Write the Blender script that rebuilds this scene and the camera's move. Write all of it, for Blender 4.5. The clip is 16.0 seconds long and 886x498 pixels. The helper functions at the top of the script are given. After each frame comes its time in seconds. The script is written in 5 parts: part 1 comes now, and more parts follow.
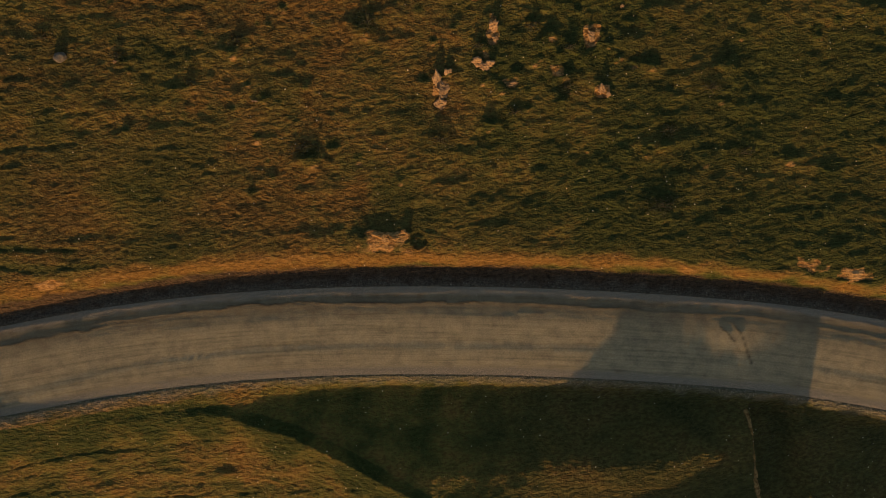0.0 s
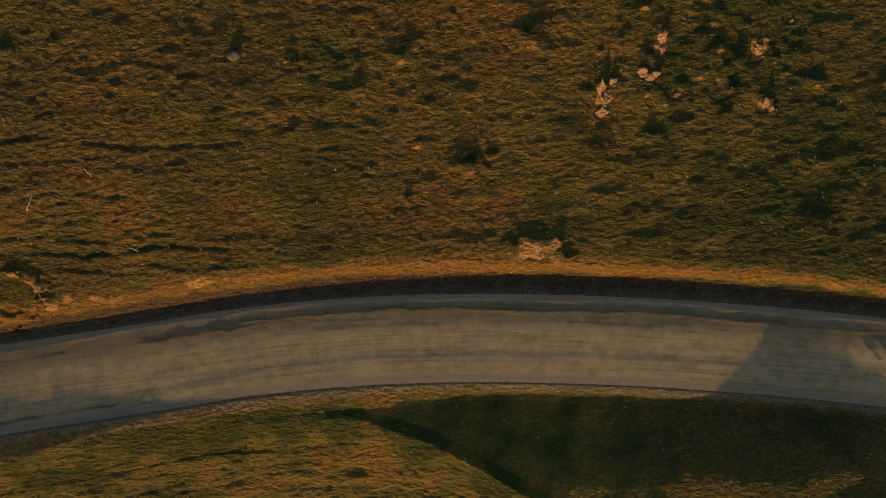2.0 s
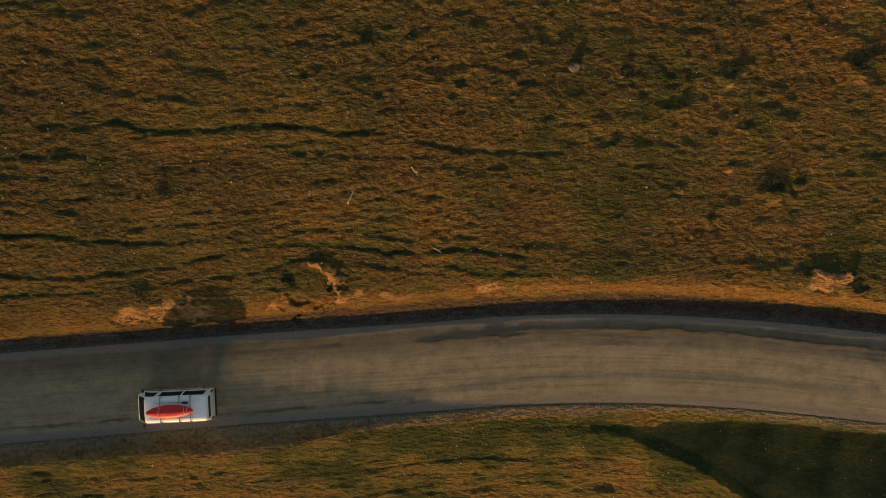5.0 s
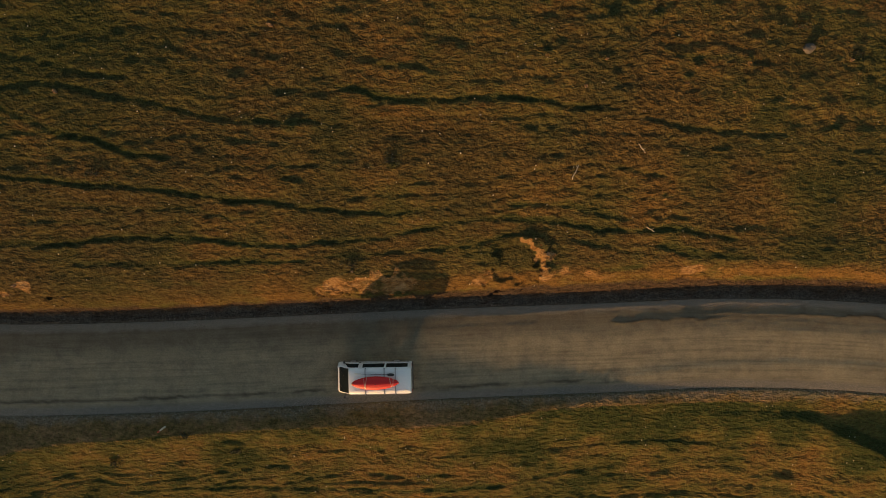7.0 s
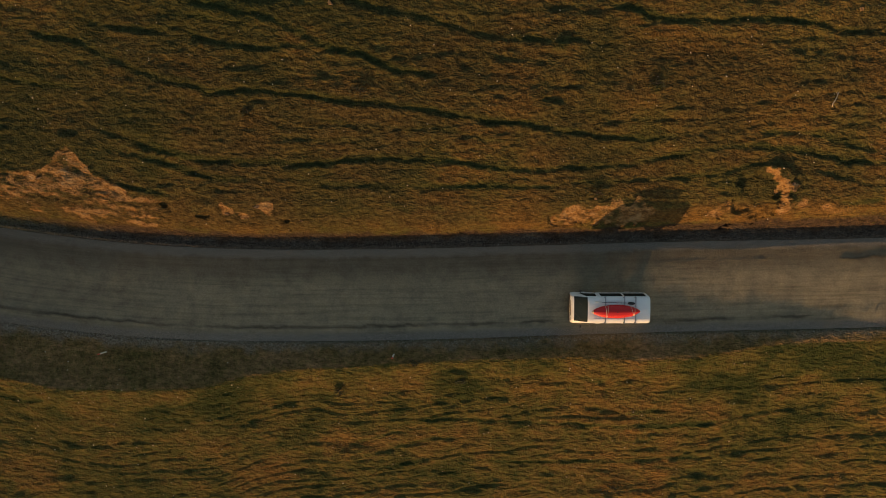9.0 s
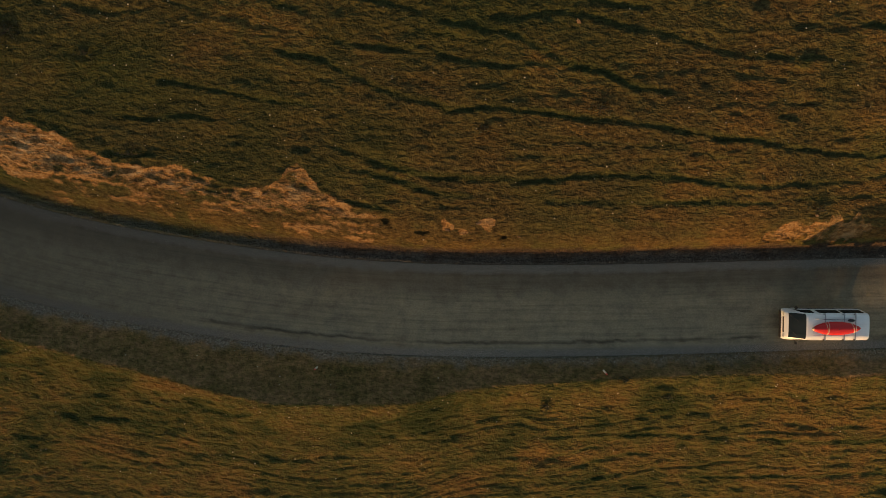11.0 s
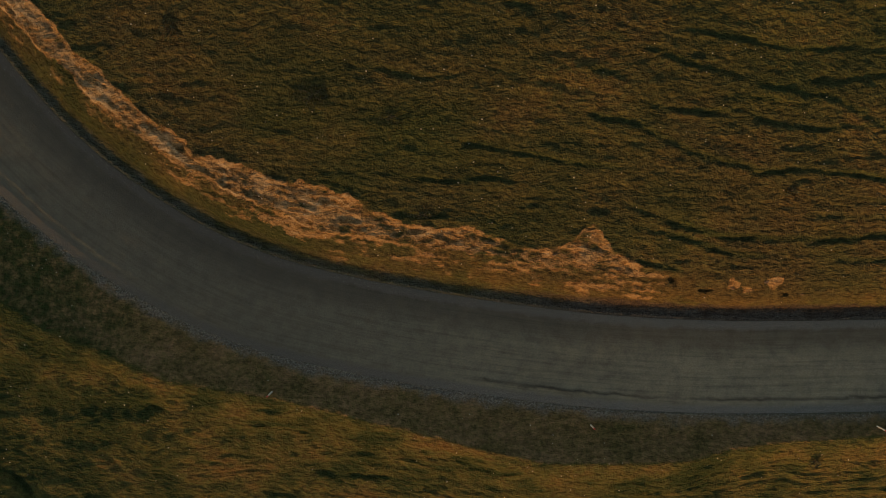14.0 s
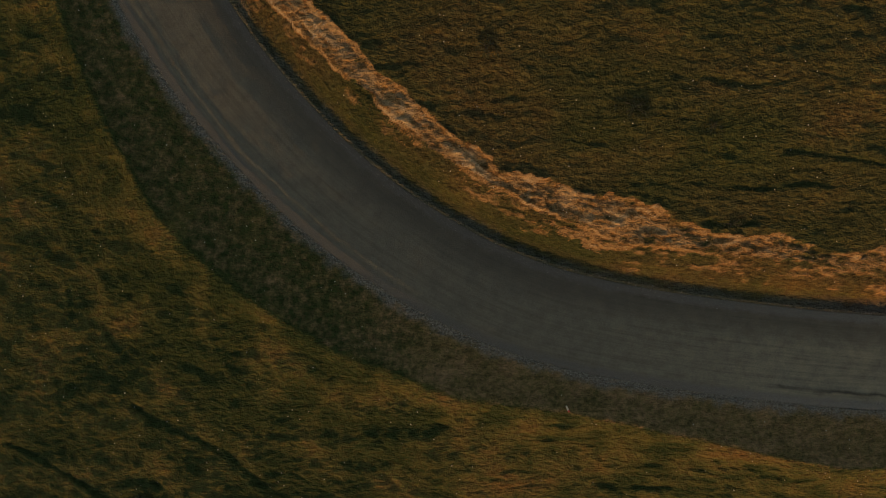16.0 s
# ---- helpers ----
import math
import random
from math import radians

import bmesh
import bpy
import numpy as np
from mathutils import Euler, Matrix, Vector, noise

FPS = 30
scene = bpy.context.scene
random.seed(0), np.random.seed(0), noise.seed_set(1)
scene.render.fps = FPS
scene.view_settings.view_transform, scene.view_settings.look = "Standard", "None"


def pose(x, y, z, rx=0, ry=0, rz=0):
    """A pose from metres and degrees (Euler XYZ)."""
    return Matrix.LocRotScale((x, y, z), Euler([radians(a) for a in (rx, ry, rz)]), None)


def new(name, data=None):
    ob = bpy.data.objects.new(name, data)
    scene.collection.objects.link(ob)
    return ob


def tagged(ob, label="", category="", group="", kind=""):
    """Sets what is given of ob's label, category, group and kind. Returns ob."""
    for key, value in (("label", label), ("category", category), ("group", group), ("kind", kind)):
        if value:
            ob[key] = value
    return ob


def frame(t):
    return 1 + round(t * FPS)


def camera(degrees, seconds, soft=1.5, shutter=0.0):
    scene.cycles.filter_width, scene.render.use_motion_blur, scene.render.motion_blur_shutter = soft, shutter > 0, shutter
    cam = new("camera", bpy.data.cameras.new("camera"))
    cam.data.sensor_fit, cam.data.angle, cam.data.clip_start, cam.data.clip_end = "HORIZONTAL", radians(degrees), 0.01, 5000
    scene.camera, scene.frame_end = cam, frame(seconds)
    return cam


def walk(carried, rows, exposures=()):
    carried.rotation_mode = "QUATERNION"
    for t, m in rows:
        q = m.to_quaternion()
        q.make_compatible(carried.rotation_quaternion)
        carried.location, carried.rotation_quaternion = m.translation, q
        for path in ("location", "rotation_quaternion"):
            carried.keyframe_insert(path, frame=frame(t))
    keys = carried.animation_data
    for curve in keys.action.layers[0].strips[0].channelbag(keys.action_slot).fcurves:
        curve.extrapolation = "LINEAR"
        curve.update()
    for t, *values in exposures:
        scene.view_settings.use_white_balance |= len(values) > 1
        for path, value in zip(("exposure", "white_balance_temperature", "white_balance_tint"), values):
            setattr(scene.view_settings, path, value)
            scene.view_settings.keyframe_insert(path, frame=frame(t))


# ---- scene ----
cam = camera(71.6, 16.0, soft=0.85)
PATH = [
    (0.0, pose(-2.010, -0.429, 41.780, -1.19, -0.22, -7.52)),
    (0.5, pose(-4.268, -0.121, 41.727, -1.07, -0.29, -7.12)),
    (1.0, pose(-6.646, 0.187, 41.680, -0.94, -0.29, -6.68)),
    (1.5, pose(-9.303, 0.538, 41.629, -0.83, -0.21, -6.25)),
    (2.0, pose(-12.131, 0.909, 41.612, -0.74, -0.18, -5.88)),
    (2.5, pose(-15.100, 1.302, 41.598, -0.69, -0.20, -5.53)),
    (3.0, pose(-18.225, 1.682, 41.587, -0.59, -0.13, -5.15)),
    (3.5, pose(-21.516, 2.088, 41.627, -0.59, -0.05, -4.27)),
    (4.0, pose(-24.944, 2.511, 41.538, -0.62, -0.11, -2.86)),
    (4.2, pose(-26.309, 2.630, 41.529, -0.66, -0.13, -2.42)),
    (6.3, pose(-40.594, 3.149, 41.372, -0.77, -0.08, -0.07)),
    (6.5, pose(-41.998, 2.908, 41.355, -0.90, -0.12, 0.04)),
    (7.0, pose(-45.556, 1.723, 41.306, -1.08, -0.23, 0.63)),
    (7.5, pose(-49.140, 0.343, 41.292, -1.34, -0.37, 1.44)),
    (8.0, pose(-52.853, -0.929, 41.266, -1.58, -0.60, 1.74)),
    (8.5, pose(-56.934, -1.968, 41.177, -1.76, -0.61, 1.67)),
    (9.0, pose(-61.417, -2.856, 41.080, -1.76, -0.50, 1.61)),
    (9.5, pose(-66.045, -3.459, 41.013, -1.86, -0.23, 1.57)),
    (9.7, pose(-67.610, -3.491, 41.009, -2.05, -0.01, 1.60)),
    (11.8, pose(-79.315, -1.198, 40.951, -1.32, -0.20, 1.71)),
    (12.0, pose(-80.367, -0.968, 40.949, -1.29, -0.38, 1.65)),
    (12.5, pose(-83.057, -0.407, 40.835, -1.25, -0.55, 1.53)),
    (13.0, pose(-86.219, 0.062, 40.678, -1.25, -0.50, 1.44)),
    (13.5, pose(-89.816, 0.460, 40.587, -1.28, -0.28, 1.42)),
    (14.0, pose(-93.783, 0.738, 40.507, -1.26, -0.27, 1.37)),
    (14.5, pose(-98.236, 0.967, 40.411, -1.26, -0.24, 1.29)),
    (15.0, pose(-102.972, 1.147, 40.298, -1.25, -0.23, 0.88)),
    (15.5, pose(-107.847, 1.306, 40.181, -1.25, -0.10, 0.20)),
    (16.0, pose(-112.730, 1.468, 40.074, -1.30, -0.17, -0.68)),
]
walk(cam, PATH, [(0.0, 1.40), (4.0, 1.46), (8.0, 1.42), (9.5, 1.38), (12.0, 1.42), (16.0, 1.38)])

SUN_ELEVATION, SUN_FROM = 1.9, 198.0     # degrees: height of the sun, and the bearing it stands at
BLOCKER_RISE = (2.02, 1.99, 1.95, 1.66, 1.45, 1.2, 1.2)   # degrees: how high the added sun-blocking ridge stands, from west to east
sun = new("sun", bpy.data.lights.new("sun", "SUN"))
sun.data.energy, sun.data.angle, sun.data.color = 2.5, radians(0.9), (1.0, 0.53, 0.19)
sun.rotation_euler = (radians(90 - SUN_ELEVATION), 0, radians(180 - SUN_FROM))
world = bpy.data.worlds.new("world")
scene.world = world
world.use_nodes = True
sky = world.node_tree.nodes.new("ShaderNodeTexSky")
sky.sky_type, sky.sun_disc = "NISHITA", False
sky.sun_elevation, sky.sun_rotation = radians(SUN_ELEVATION), radians(SUN_FROM)
world.node_tree.links.new(sky.outputs[0], world.node_tree.nodes["Background"].inputs[0])
world.node_tree.nodes["Background"].inputs[1].default_value = 0.15


# ---------------------------------------------------------------- materials


def material(name):
    m = bpy.data.materials.new(name)
    m.use_nodes = True
    return m, m.node_tree, m.node_tree.nodes["Principled BSDF"]


def node(tree, kind, **inputs):
    n = tree.nodes.new("ShaderNode" + kind)
    for key, value in inputs.items():
        n.inputs[key.replace("_", " ")].default_value = value
    return n


def noise_at(tree, vector, scale, detail=4.0, rough_=0.6):
    n = node(tree, "TexNoise", Scale=scale, Detail=detail, Roughness=rough_)
    tree.links.new(vector, n.inputs["Vector"])
    return n.outputs["Fac"]


def ramp(tree, fac, stops):
    n = tree.nodes.new("ShaderNodeValToRGB")
    e = n.color_ramp.elements
    while len(e) < len(stops):
        e.new(0.5)
    for k, (at, rgb) in enumerate(stops):
        e[k].position = at
        e[k].color = (*rgb, 1) if len(rgb) == 3 else rgb
    tree.links.new(fac, n.inputs[0])
    return n.outputs[0]


def mix(tree, fac, a, b, how="MIX"):
    n = tree.nodes.new("ShaderNodeMix")
    n.data_type, n.blend_type = "RGBA", how
    for value, slot in ((fac, n.inputs[0]), (a, n.inputs[6]), (b, n.inputs[7])):
        if isinstance(value, (int, float)):
            slot.default_value = value
        elif isinstance(value, tuple):
            slot.default_value = (*value, 1)
        else:
            tree.links.new(value, slot)
    return n.outputs[2]


def maths(tree, how, a, b=0.0, clamp=False):
    n = tree.nodes.new("ShaderNodeMath")
    n.operation, n.use_clamp = how, clamp
    for value, slot in ((a, n.inputs[0]), (b, n.inputs[1])):
        if isinstance(value, (int, float)):
            slot.default_value = value
        else:
            tree.links.new(value, slot)
    return n.outputs[0]


def stored(tree, key):
    n = tree.nodes.new("ShaderNodeAttribute")
    n.attribute_name = key
    return n.outputs["Fac"]


def place(tree):
    return tree.nodes.new("ShaderNodeNewGeometry").outputs["Position"]


def stretched(tree, vector, by):
    n = tree.nodes.new("ShaderNodeVectorMath")
    n.operation = "MULTIPLY"
    tree.links.new(vector, n.inputs[0])
    n.inputs[1].default_value = by
    return n.outputs[0]


def bump(tree, shader, height, strength, distance):
    n = node(tree, "Bump", Strength=strength, Distance=distance)
    tree.links.new(height, n.inputs["Height"])
    tree.links.new(n.outputs[0], shader.inputs["Normal"])


def grass_colours(tree, pos, lush_shade, jitter):
    """Dry, rusty and green grass, in patches and blade by blade."""
    patches = maths(tree, "ADD", noise_at(tree, pos, 0.35, 5.0, 0.65), maths(tree, "MULTIPLY", maths(tree, "SUBTRACT", lush_shade, 0.35), 0.55))
    patches = maths(tree, "ADD", patches, maths(tree, "MULTIPLY", maths(tree, "SUBTRACT", jitter, 0.5), 0.35), clamp=True)
    colour = ramp(tree, patches, ((0.30, (0.240, 0.136, 0.040)), (0.43, (0.205, 0.142, 0.042)), (0.56, (0.148, 0.132, 0.036)), (0.70, (0.050, 0.068, 0.019))))
    rust = ramp(tree, jitter, ((0.33, (0.047, 0.043, 0.020)), (0.67, (0.104, 0.087, 0.036))))
    rust = mix(tree, maths(tree, "MULTIPLY", maths(tree, "SUBTRACT", lush_shade, 0.3, clamp=True), 1.1, clamp=True), rust, (0.066, 0.077, 0.024))
    return mix(tree, maths(tree, "MULTIPLY", stored(tree, "heath_shade"), 0.8), colour, rust)


TONE = (0.66, 0.66, 0.66)     # how pale the ground, the road and the stones are beside white paint


def ground_material():
    m, tree, shader = material("hill_ground")
    pos = place(tree)
    drawn = stretched(tree, pos, (0.6, 1.0, 1.0))
    fine, mid = noise_at(tree, drawn, 5.0, 3.0, 0.65), noise_at(tree, pos, 1.7, 5.0, 0.6)
    turf = mix(tree, 0.45, grass_colours(tree, pos, stored(tree, "lush_shade"), fine), ramp(tree, fine, ((0.38, (0.15, 0.15, 0.15)), (0.62, (1.25, 1.25, 1.25)))), "MULTIPLY")
    crumbs = noise_at(tree, drawn, 3.4, 5.0, 0.66)
    soil = ramp(tree, crumbs, ((0.36, (0.165, 0.088, 0.034)), (0.46, (0.290, 0.160, 0.058)), (0.54, (0.460, 0.285, 0.130)), (0.64, (0.230, 0.128, 0.052))))
    pale = maths(tree, "MULTIPLY", maths(tree, "SUBTRACT", stored(tree, "soil"), 1.0), 2.2, clamp=True)
    soil = mix(tree, pale, soil, (0.60, 0.44, 0.25))
    bare = maths(tree, "SUBTRACT", maths(tree, "MULTIPLY", stored(tree, "soil"), 1.9), maths(tree, "SUBTRACT", maths(tree, "MULTIPLY", noise_at(tree, drawn, 1.9, 6.0, 0.65), 1.8), 0.4), clamp=True)
    bare = ramp(tree, bare, ((0.3, (0, 0, 0)), (0.95, (0.92, 0.92, 0.92))))
    weeds = ramp(tree, maths(tree, "ADD", maths(tree, "MULTIPLY", noise_at(tree, pos, 3.4, 7.0, 0.75), 0.55), maths(tree, "MULTIPLY", noise_at(tree, pos, 0.45, 4.0, 0.6), 0.45)), ((0.38, (0.090, 0.082, 0.026)), (0.49, (0.205, 0.145, 0.060)), (0.60, (0.300, 0.190, 0.096))))
    # dark ditch earth, with the ditch's shade deepened in its colour
    ditch_dark = ramp(tree, noise_at(tree, pos, 4.0, 6.0, 0.7), ((0.38, (0.048, 0.034, 0.024)), (0.62, (0.105, 0.072, 0.048))))
    verge = ramp(tree, maths(tree, "ADD", stored(tree, "verge"), maths(tree, "MULTIPLY", maths(tree, "SUBTRACT", mid, 0.5), 0.9)), ((0.35, (0, 0, 0)), (0.65, (1, 1, 1))))
    speck = ramp(tree, noise_at(tree, drawn, 3.6, 4.0, 0.65), ((0.38, (0.3, 0.32, 0.28)), (0.6, (1.45, 1.42, 1.4))))
    weeds, ditch_dark = mix(tree, 0.5, weeds, speck, "MULTIPLY"), mix(tree, 0.3, ditch_dark, speck, "MULTIPLY")
    colour = mix(tree, verge, turf, weeds)
    colour = mix(tree, bare, colour, soil)
    colour = mix(tree, stored(tree, "ditch"), colour, ditch_dark)
    grit = ramp(tree, noise_at(tree, pos, 8.0, 5.0, 0.7), ((0.38, (0.10, 0.096, 0.084)), (0.5, (0.20, 0.19, 0.165)), (0.64, (0.33, 0.315, 0.275))))
    colour = mix(tree, maths(tree, "MULTIPLY", stored(tree, "shoulder"), 0.85), colour, grit)
    tree.links.new(mix(tree, 1.0, colour, TONE, "MULTIPLY"), shader.inputs["Base Color"])
    shader.inputs["Roughness"].default_value = 0.95
    shader.inputs["Specular IOR Level"].default_value = 0.12
    tussock = maths(tree, "ADD", maths(tree, "MULTIPLY", noise_at(tree, drawn, 3.4, 2.0, 0.5), 0.6), maths(tree, "MULTIPLY", noise_at(tree, pos, 9.0, 2.0, 0.6), 0.28))
    bump(tree, shader, tussock, 1.0, 0.5)
    m.cycles.use_bump_map_correction = False
    return m


def blade_material():
    m, tree, shader = material("grass_blades")
    info = tree.nodes.new("ShaderNodeNewGeometry")
    colour = grass_colours(tree, info.outputs["Position"], stored(tree, "lush_shade"), info.outputs["Random Per Island"])
    tree.links.new(mix(tree, 1.0, mix(tree, 0.2, colour, (0.26, 0.18, 0.065)), TONE, "MULTIPLY"), shader.inputs["Base Color"])
    shader.inputs["Roughness"].default_value = 0.85
    shader.inputs["Specular IOR Level"].default_value = 0.15
    return m


def road_material():
    m, tree, shader = material("gravel_road")
    pos = place(tree)
    axes = tree.nodes.new("ShaderNodeCombineXYZ")
    tree.links.new(maths(tree, "MULTIPLY", stored(tree, "along"), 0.10), axes.inputs[0])
    tree.links.new(maths(tree, "MULTIPLY", stored(tree, "across"), 2.2), axes.inputs[1])
    streak = noise_at(tree, axes.outputs[0], 1.6, 7.0, 0.62)
    fine = noise_at(tree, pos, 9.0, 3.0, 0.65)
    mottle = noise_at(tree, pos, 1.1, 6.0, 0.65)
    bed = ramp(tree, streak, ((0.34, (0.235, 0.214, 0.160)), (0.46, (0.300, 0.274, 0.204)), (0.56, (0.350, 0.320, 0.238)), (0.66, (0.300, 0.273, 0.203))))
    bed = mix(tree, 0.45, bed, ramp(tree, mottle, ((0.36, (0.55, 0.54, 0.53)), (0.5, (0.95, 0.97, 0.91)), (0.64, (1.3, 1.3, 1.15)))), "MULTIPLY")
    bed = mix(tree, 0.3, bed, ramp(tree, fine, ((0.4, (0.6, 0.6, 0.6)), (0.6, (1.2, 1.2, 1.2)))), "MULTIPLY")
    # gravel darkened towards the north edge, partly the bank's shade put into the colour
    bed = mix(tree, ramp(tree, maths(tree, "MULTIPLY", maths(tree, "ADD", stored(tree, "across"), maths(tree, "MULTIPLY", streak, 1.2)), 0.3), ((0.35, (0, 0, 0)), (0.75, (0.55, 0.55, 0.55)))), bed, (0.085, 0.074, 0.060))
    edge = maths(tree, "ABSOLUTE", stored(tree, "across"))
    edge = maths(tree, "ADD", edge, maths(tree, "MULTIPLY", maths(tree, "SUBTRACT", mottle, 0.5), 0.7))
    chips = ramp(tree, noise_at(tree, pos, 26.0, 3.0, 0.8), ((0.38, (0.13, 0.125, 0.115)), (0.52, (0.25, 0.24, 0.215)), (0.66, (0.42, 0.40, 0.36))))
    colour = mix(tree, ramp(tree, maths(tree, "SUBTRACT", edge, 2.0), ((0.42, (0, 0, 0)), (0.72, (1, 1, 1)))), bed, chips)
    # gravel darkened round the bend: dimmer light put into the colour
    colour = mix(tree, maths(tree, "MULTIPLY", stored(tree, "bend_shade"), 0.62), colour, (0.105, 0.100, 0.086))
    colour = mix(tree, maths(tree, "MULTIPLY", stored(tree, "dark_line"), 0.8), colour, (0.040, 0.036, 0.030))
    tree.links.new(mix(tree, 1.0, colour, TONE, "MULTIPLY"), shader.inputs["Base Color"])
    shader.inputs["Roughness"].default_value = 0.9
    shader.inputs["Specular IOR Level"].default_value = 0.2
    bump(tree, shader, noise_at(tree, pos, 28.0, 2.0, 0.6), 1.0, 0.065)
    m.cycles.use_bump_map_correction = False
    return m


def stone_material(name, low, high):
    m, tree, shader = material(name)
    pos = place(tree)
    colour = ramp(tree, noise_at(tree, pos, 4.0, 8.0, 0.7), ((0.3, low), (0.7, high)))
    tint = tree.nodes.new("ShaderNodeObjectInfo").outputs["Random"]
    colour = mix(tree, 0.5, colour, ramp(tree, tint, ((0.0, (0.7, 0.7, 0.7)), (1.0, (1.15, 1.1, 1.0)))), "MULTIPLY")
    tree.links.new(colour, shader.inputs["Base Color"])
    shader.inputs["Roughness"].default_value = 0.9
    bump(tree, shader, noise_at(tree, pos, 11.0, 6.0, 0.7), 0.6, 0.04)
    return m


def leaf_material(name, dark, light):
    m, tree, shader = material(name)
    info = tree.nodes.new("ShaderNodeNewGeometry")
    tree.links.new(ramp(tree, info.outputs["Random Per Island"], ((0.0, dark), (1.0, light))), shader.inputs["Base Color"])
    shader.inputs["Roughness"].default_value = 0.7
    return m


def coat(name, rgb, rough_=0.4, metal=0.0, dirt=0.25, clear=0.0):
    """A worn even coat: paint, rubber, plastic or metal, with faint dust on it."""
    m, tree, shader = material(name)
    pos = place(tree)
    fac = noise_at(tree, pos, 2.5, 7.0, 0.65)
    dusty = tuple(c * (1 - dirt) + e * dirt for c, e in zip(rgb, (0.22, 0.19, 0.15)))
    tree.links.new(ramp(tree, fac, ((0.35, rgb), (0.75, dusty))), shader.inputs["Base Color"])
    tree.links.new(maths(tree, "ADD", maths(tree, "MULTIPLY", fac, 0.25), rough_ - 0.1), shader.inputs["Roughness"])
    shader.inputs["Metallic"].default_value = metal
    shader.inputs["Coat Weight"].default_value = clear
    return m


def glass_material():
    m, tree, shader = material("tinted_glass")
    shader.inputs["Base Color"].default_value = (0.034, 0.044, 0.044, 1)
    shader.inputs["Roughness"].default_value = 0.08
    shader.inputs["Specular IOR Level"].default_value = 0.5
    return m


HILL, BLADES, GRAVEL = ground_material(), blade_material(), road_material()
GREY_STONE = stone_material("grey_stone", (0.055, 0.050, 0.044), (0.14, 0.125, 0.11))
PALE_STONE = stone_material("pale_stone", (0.15, 0.090, 0.046), (0.34, 0.23, 0.13))
CHIPS = stone_material("road_chips", (0.10, 0.098, 0.092), (0.32, 0.31, 0.285))
PALE_CHIPS = stone_material("pale_chips", (0.25, 0.22, 0.18), (0.60, 0.54, 0.45))
LEAVES = leaf_material("shrub_leaves", (0.010, 0.016, 0.005), (0.036, 0.046, 0.012))
BARK = coat("bark", (0.06, 0.045, 0.03), 0.8, dirt=0.1)
WHITE_PAINT = coat("white_paint", (0.84, 0.85, 0.86), 0.32, dirt=0.06, clear=0.4)
GLASS = glass_material()
BLACK_PLASTIC = coat("black_plastic", (0.018, 0.018, 0.019), 0.55, dirt=0.12)
RUBBER = coat("rubber", (0.022, 0.021, 0.020), 0.8, dirt=0.3)
STEEL = coat("steel", (0.45, 0.45, 0.46), 0.38, metal=0.9, dirt=0.1)
ALLOY = coat("alloy", (0.55, 0.56, 0.57), 0.4, metal=0.8, dirt=0.15)
RED_HULL = coat("red_hull", (0.58, 0.012, 0.014), 0.5, dirt=0.02)
PALE_TIP = coat("pale_tip", (0.70, 0.52, 0.34), 0.5, dirt=0.05)
WEBBING = coat("webbing", (0.68, 0.55, 0.42), 0.8, dirt=0.05)
LAMP_CLEAR = coat("lamp_clear", (0.55, 0.56, 0.57), 0.15, dirt=0.05)
LAMP_RED = coat("lamp_red", (0.35, 0.012, 0.012), 0.2, dirt=0.05)
POST_WHITE = coat("post_white", (0.72, 0.70, 0.66), 0.6, dirt=0.1)
POST_RED = coat("post_red", (0.50, 0.06, 0.035), 0.6, dirt=0.1)
DRY_WOOD = coat("dry_wood", (0.52, 0.43, 0.31), 0.8, dirt=0.15)

# ---------------------------------------------------------------- lie of the land

def smooth(a, b, v):
    s = np.clip((v - a) / (b - a), 0.0, 1.0)
    return s * s * (3 - 2 * s)


def lattice(seed):
    return np.random.RandomState(seed).rand(256, 256)


def grain(x, y, size, seed):
    """Smooth noise from -1 to 1 with lumps about `size` metres across."""
    tab = lattice(seed)
    u, v = x / size + 1000.3, y / size + 1000.7
    i, j = np.floor(u).astype(int), np.floor(v).astype(int)
    fu, fv = u - i, v - j
    fu, fv = fu * fu * fu * (fu * (fu * 6 - 15) + 10), fv * fv * fv * (fv * (fv * 6 - 15) + 10)
    a, b = tab[i % 256, j % 256], tab[(i + 1) % 256, j % 256]
    c, d = tab[i % 256, (j + 1) % 256], tab[(i + 1) % 256, (j + 1) % 256]
    return 2 * ((a + (b - a) * fu) * (1 - fv) + (c + (d - c) * fu) * fv) - 1


def rough(x, y, size, seed, octaves=4, gain=0.55):
    out, amp = 0.0, 1.0
    for k in range(octaves):
        out = out + amp * grain(x + 7.1 * k, y - 3.7 * k, size / 2 ** k, seed + k)
        amp *= gain
    return out


# the road's middle line, from east to west, and how it sinks towards the east
BENDS = [(900, -560), (420, -255), (210, -122), (110, -58), (60, -28), (36, -16.5), (28, -13.6), (21, -11.5), (13.5, -9.8), (5, -8.2),
         (-2, -7.1), (-10, -6.1), (-18, -5.5), (-26, -5.4), (-34, -5.8), (-45, -6.3), (-52.5, -6.7), (-64, -7.3), (-75, -7.6),
         (-84, -7.3), (-93.2, -6.3), (-100.6, -5.1), (-106.2, -3.7), (-110.6, -1.9), (-114.3, 0.2), (-117.9, 2.7),
         (-121.4, 5.8), (-124.7, 9.4), (-127.2, 12.5), (-129.2, 15.6), (-130.9, 18.8), (-134, 27), (-136, 45),
         (-128, 90), (-90, 190), (0, 420), (150, 900)]
HALF = 3.1


def road_height(x):
    return -0.15 - 0.85 * smooth(-85, -35, x)


CROWN_A = (-3.1, 0.4, 0.9, 1.9, 2.3, 3.1)
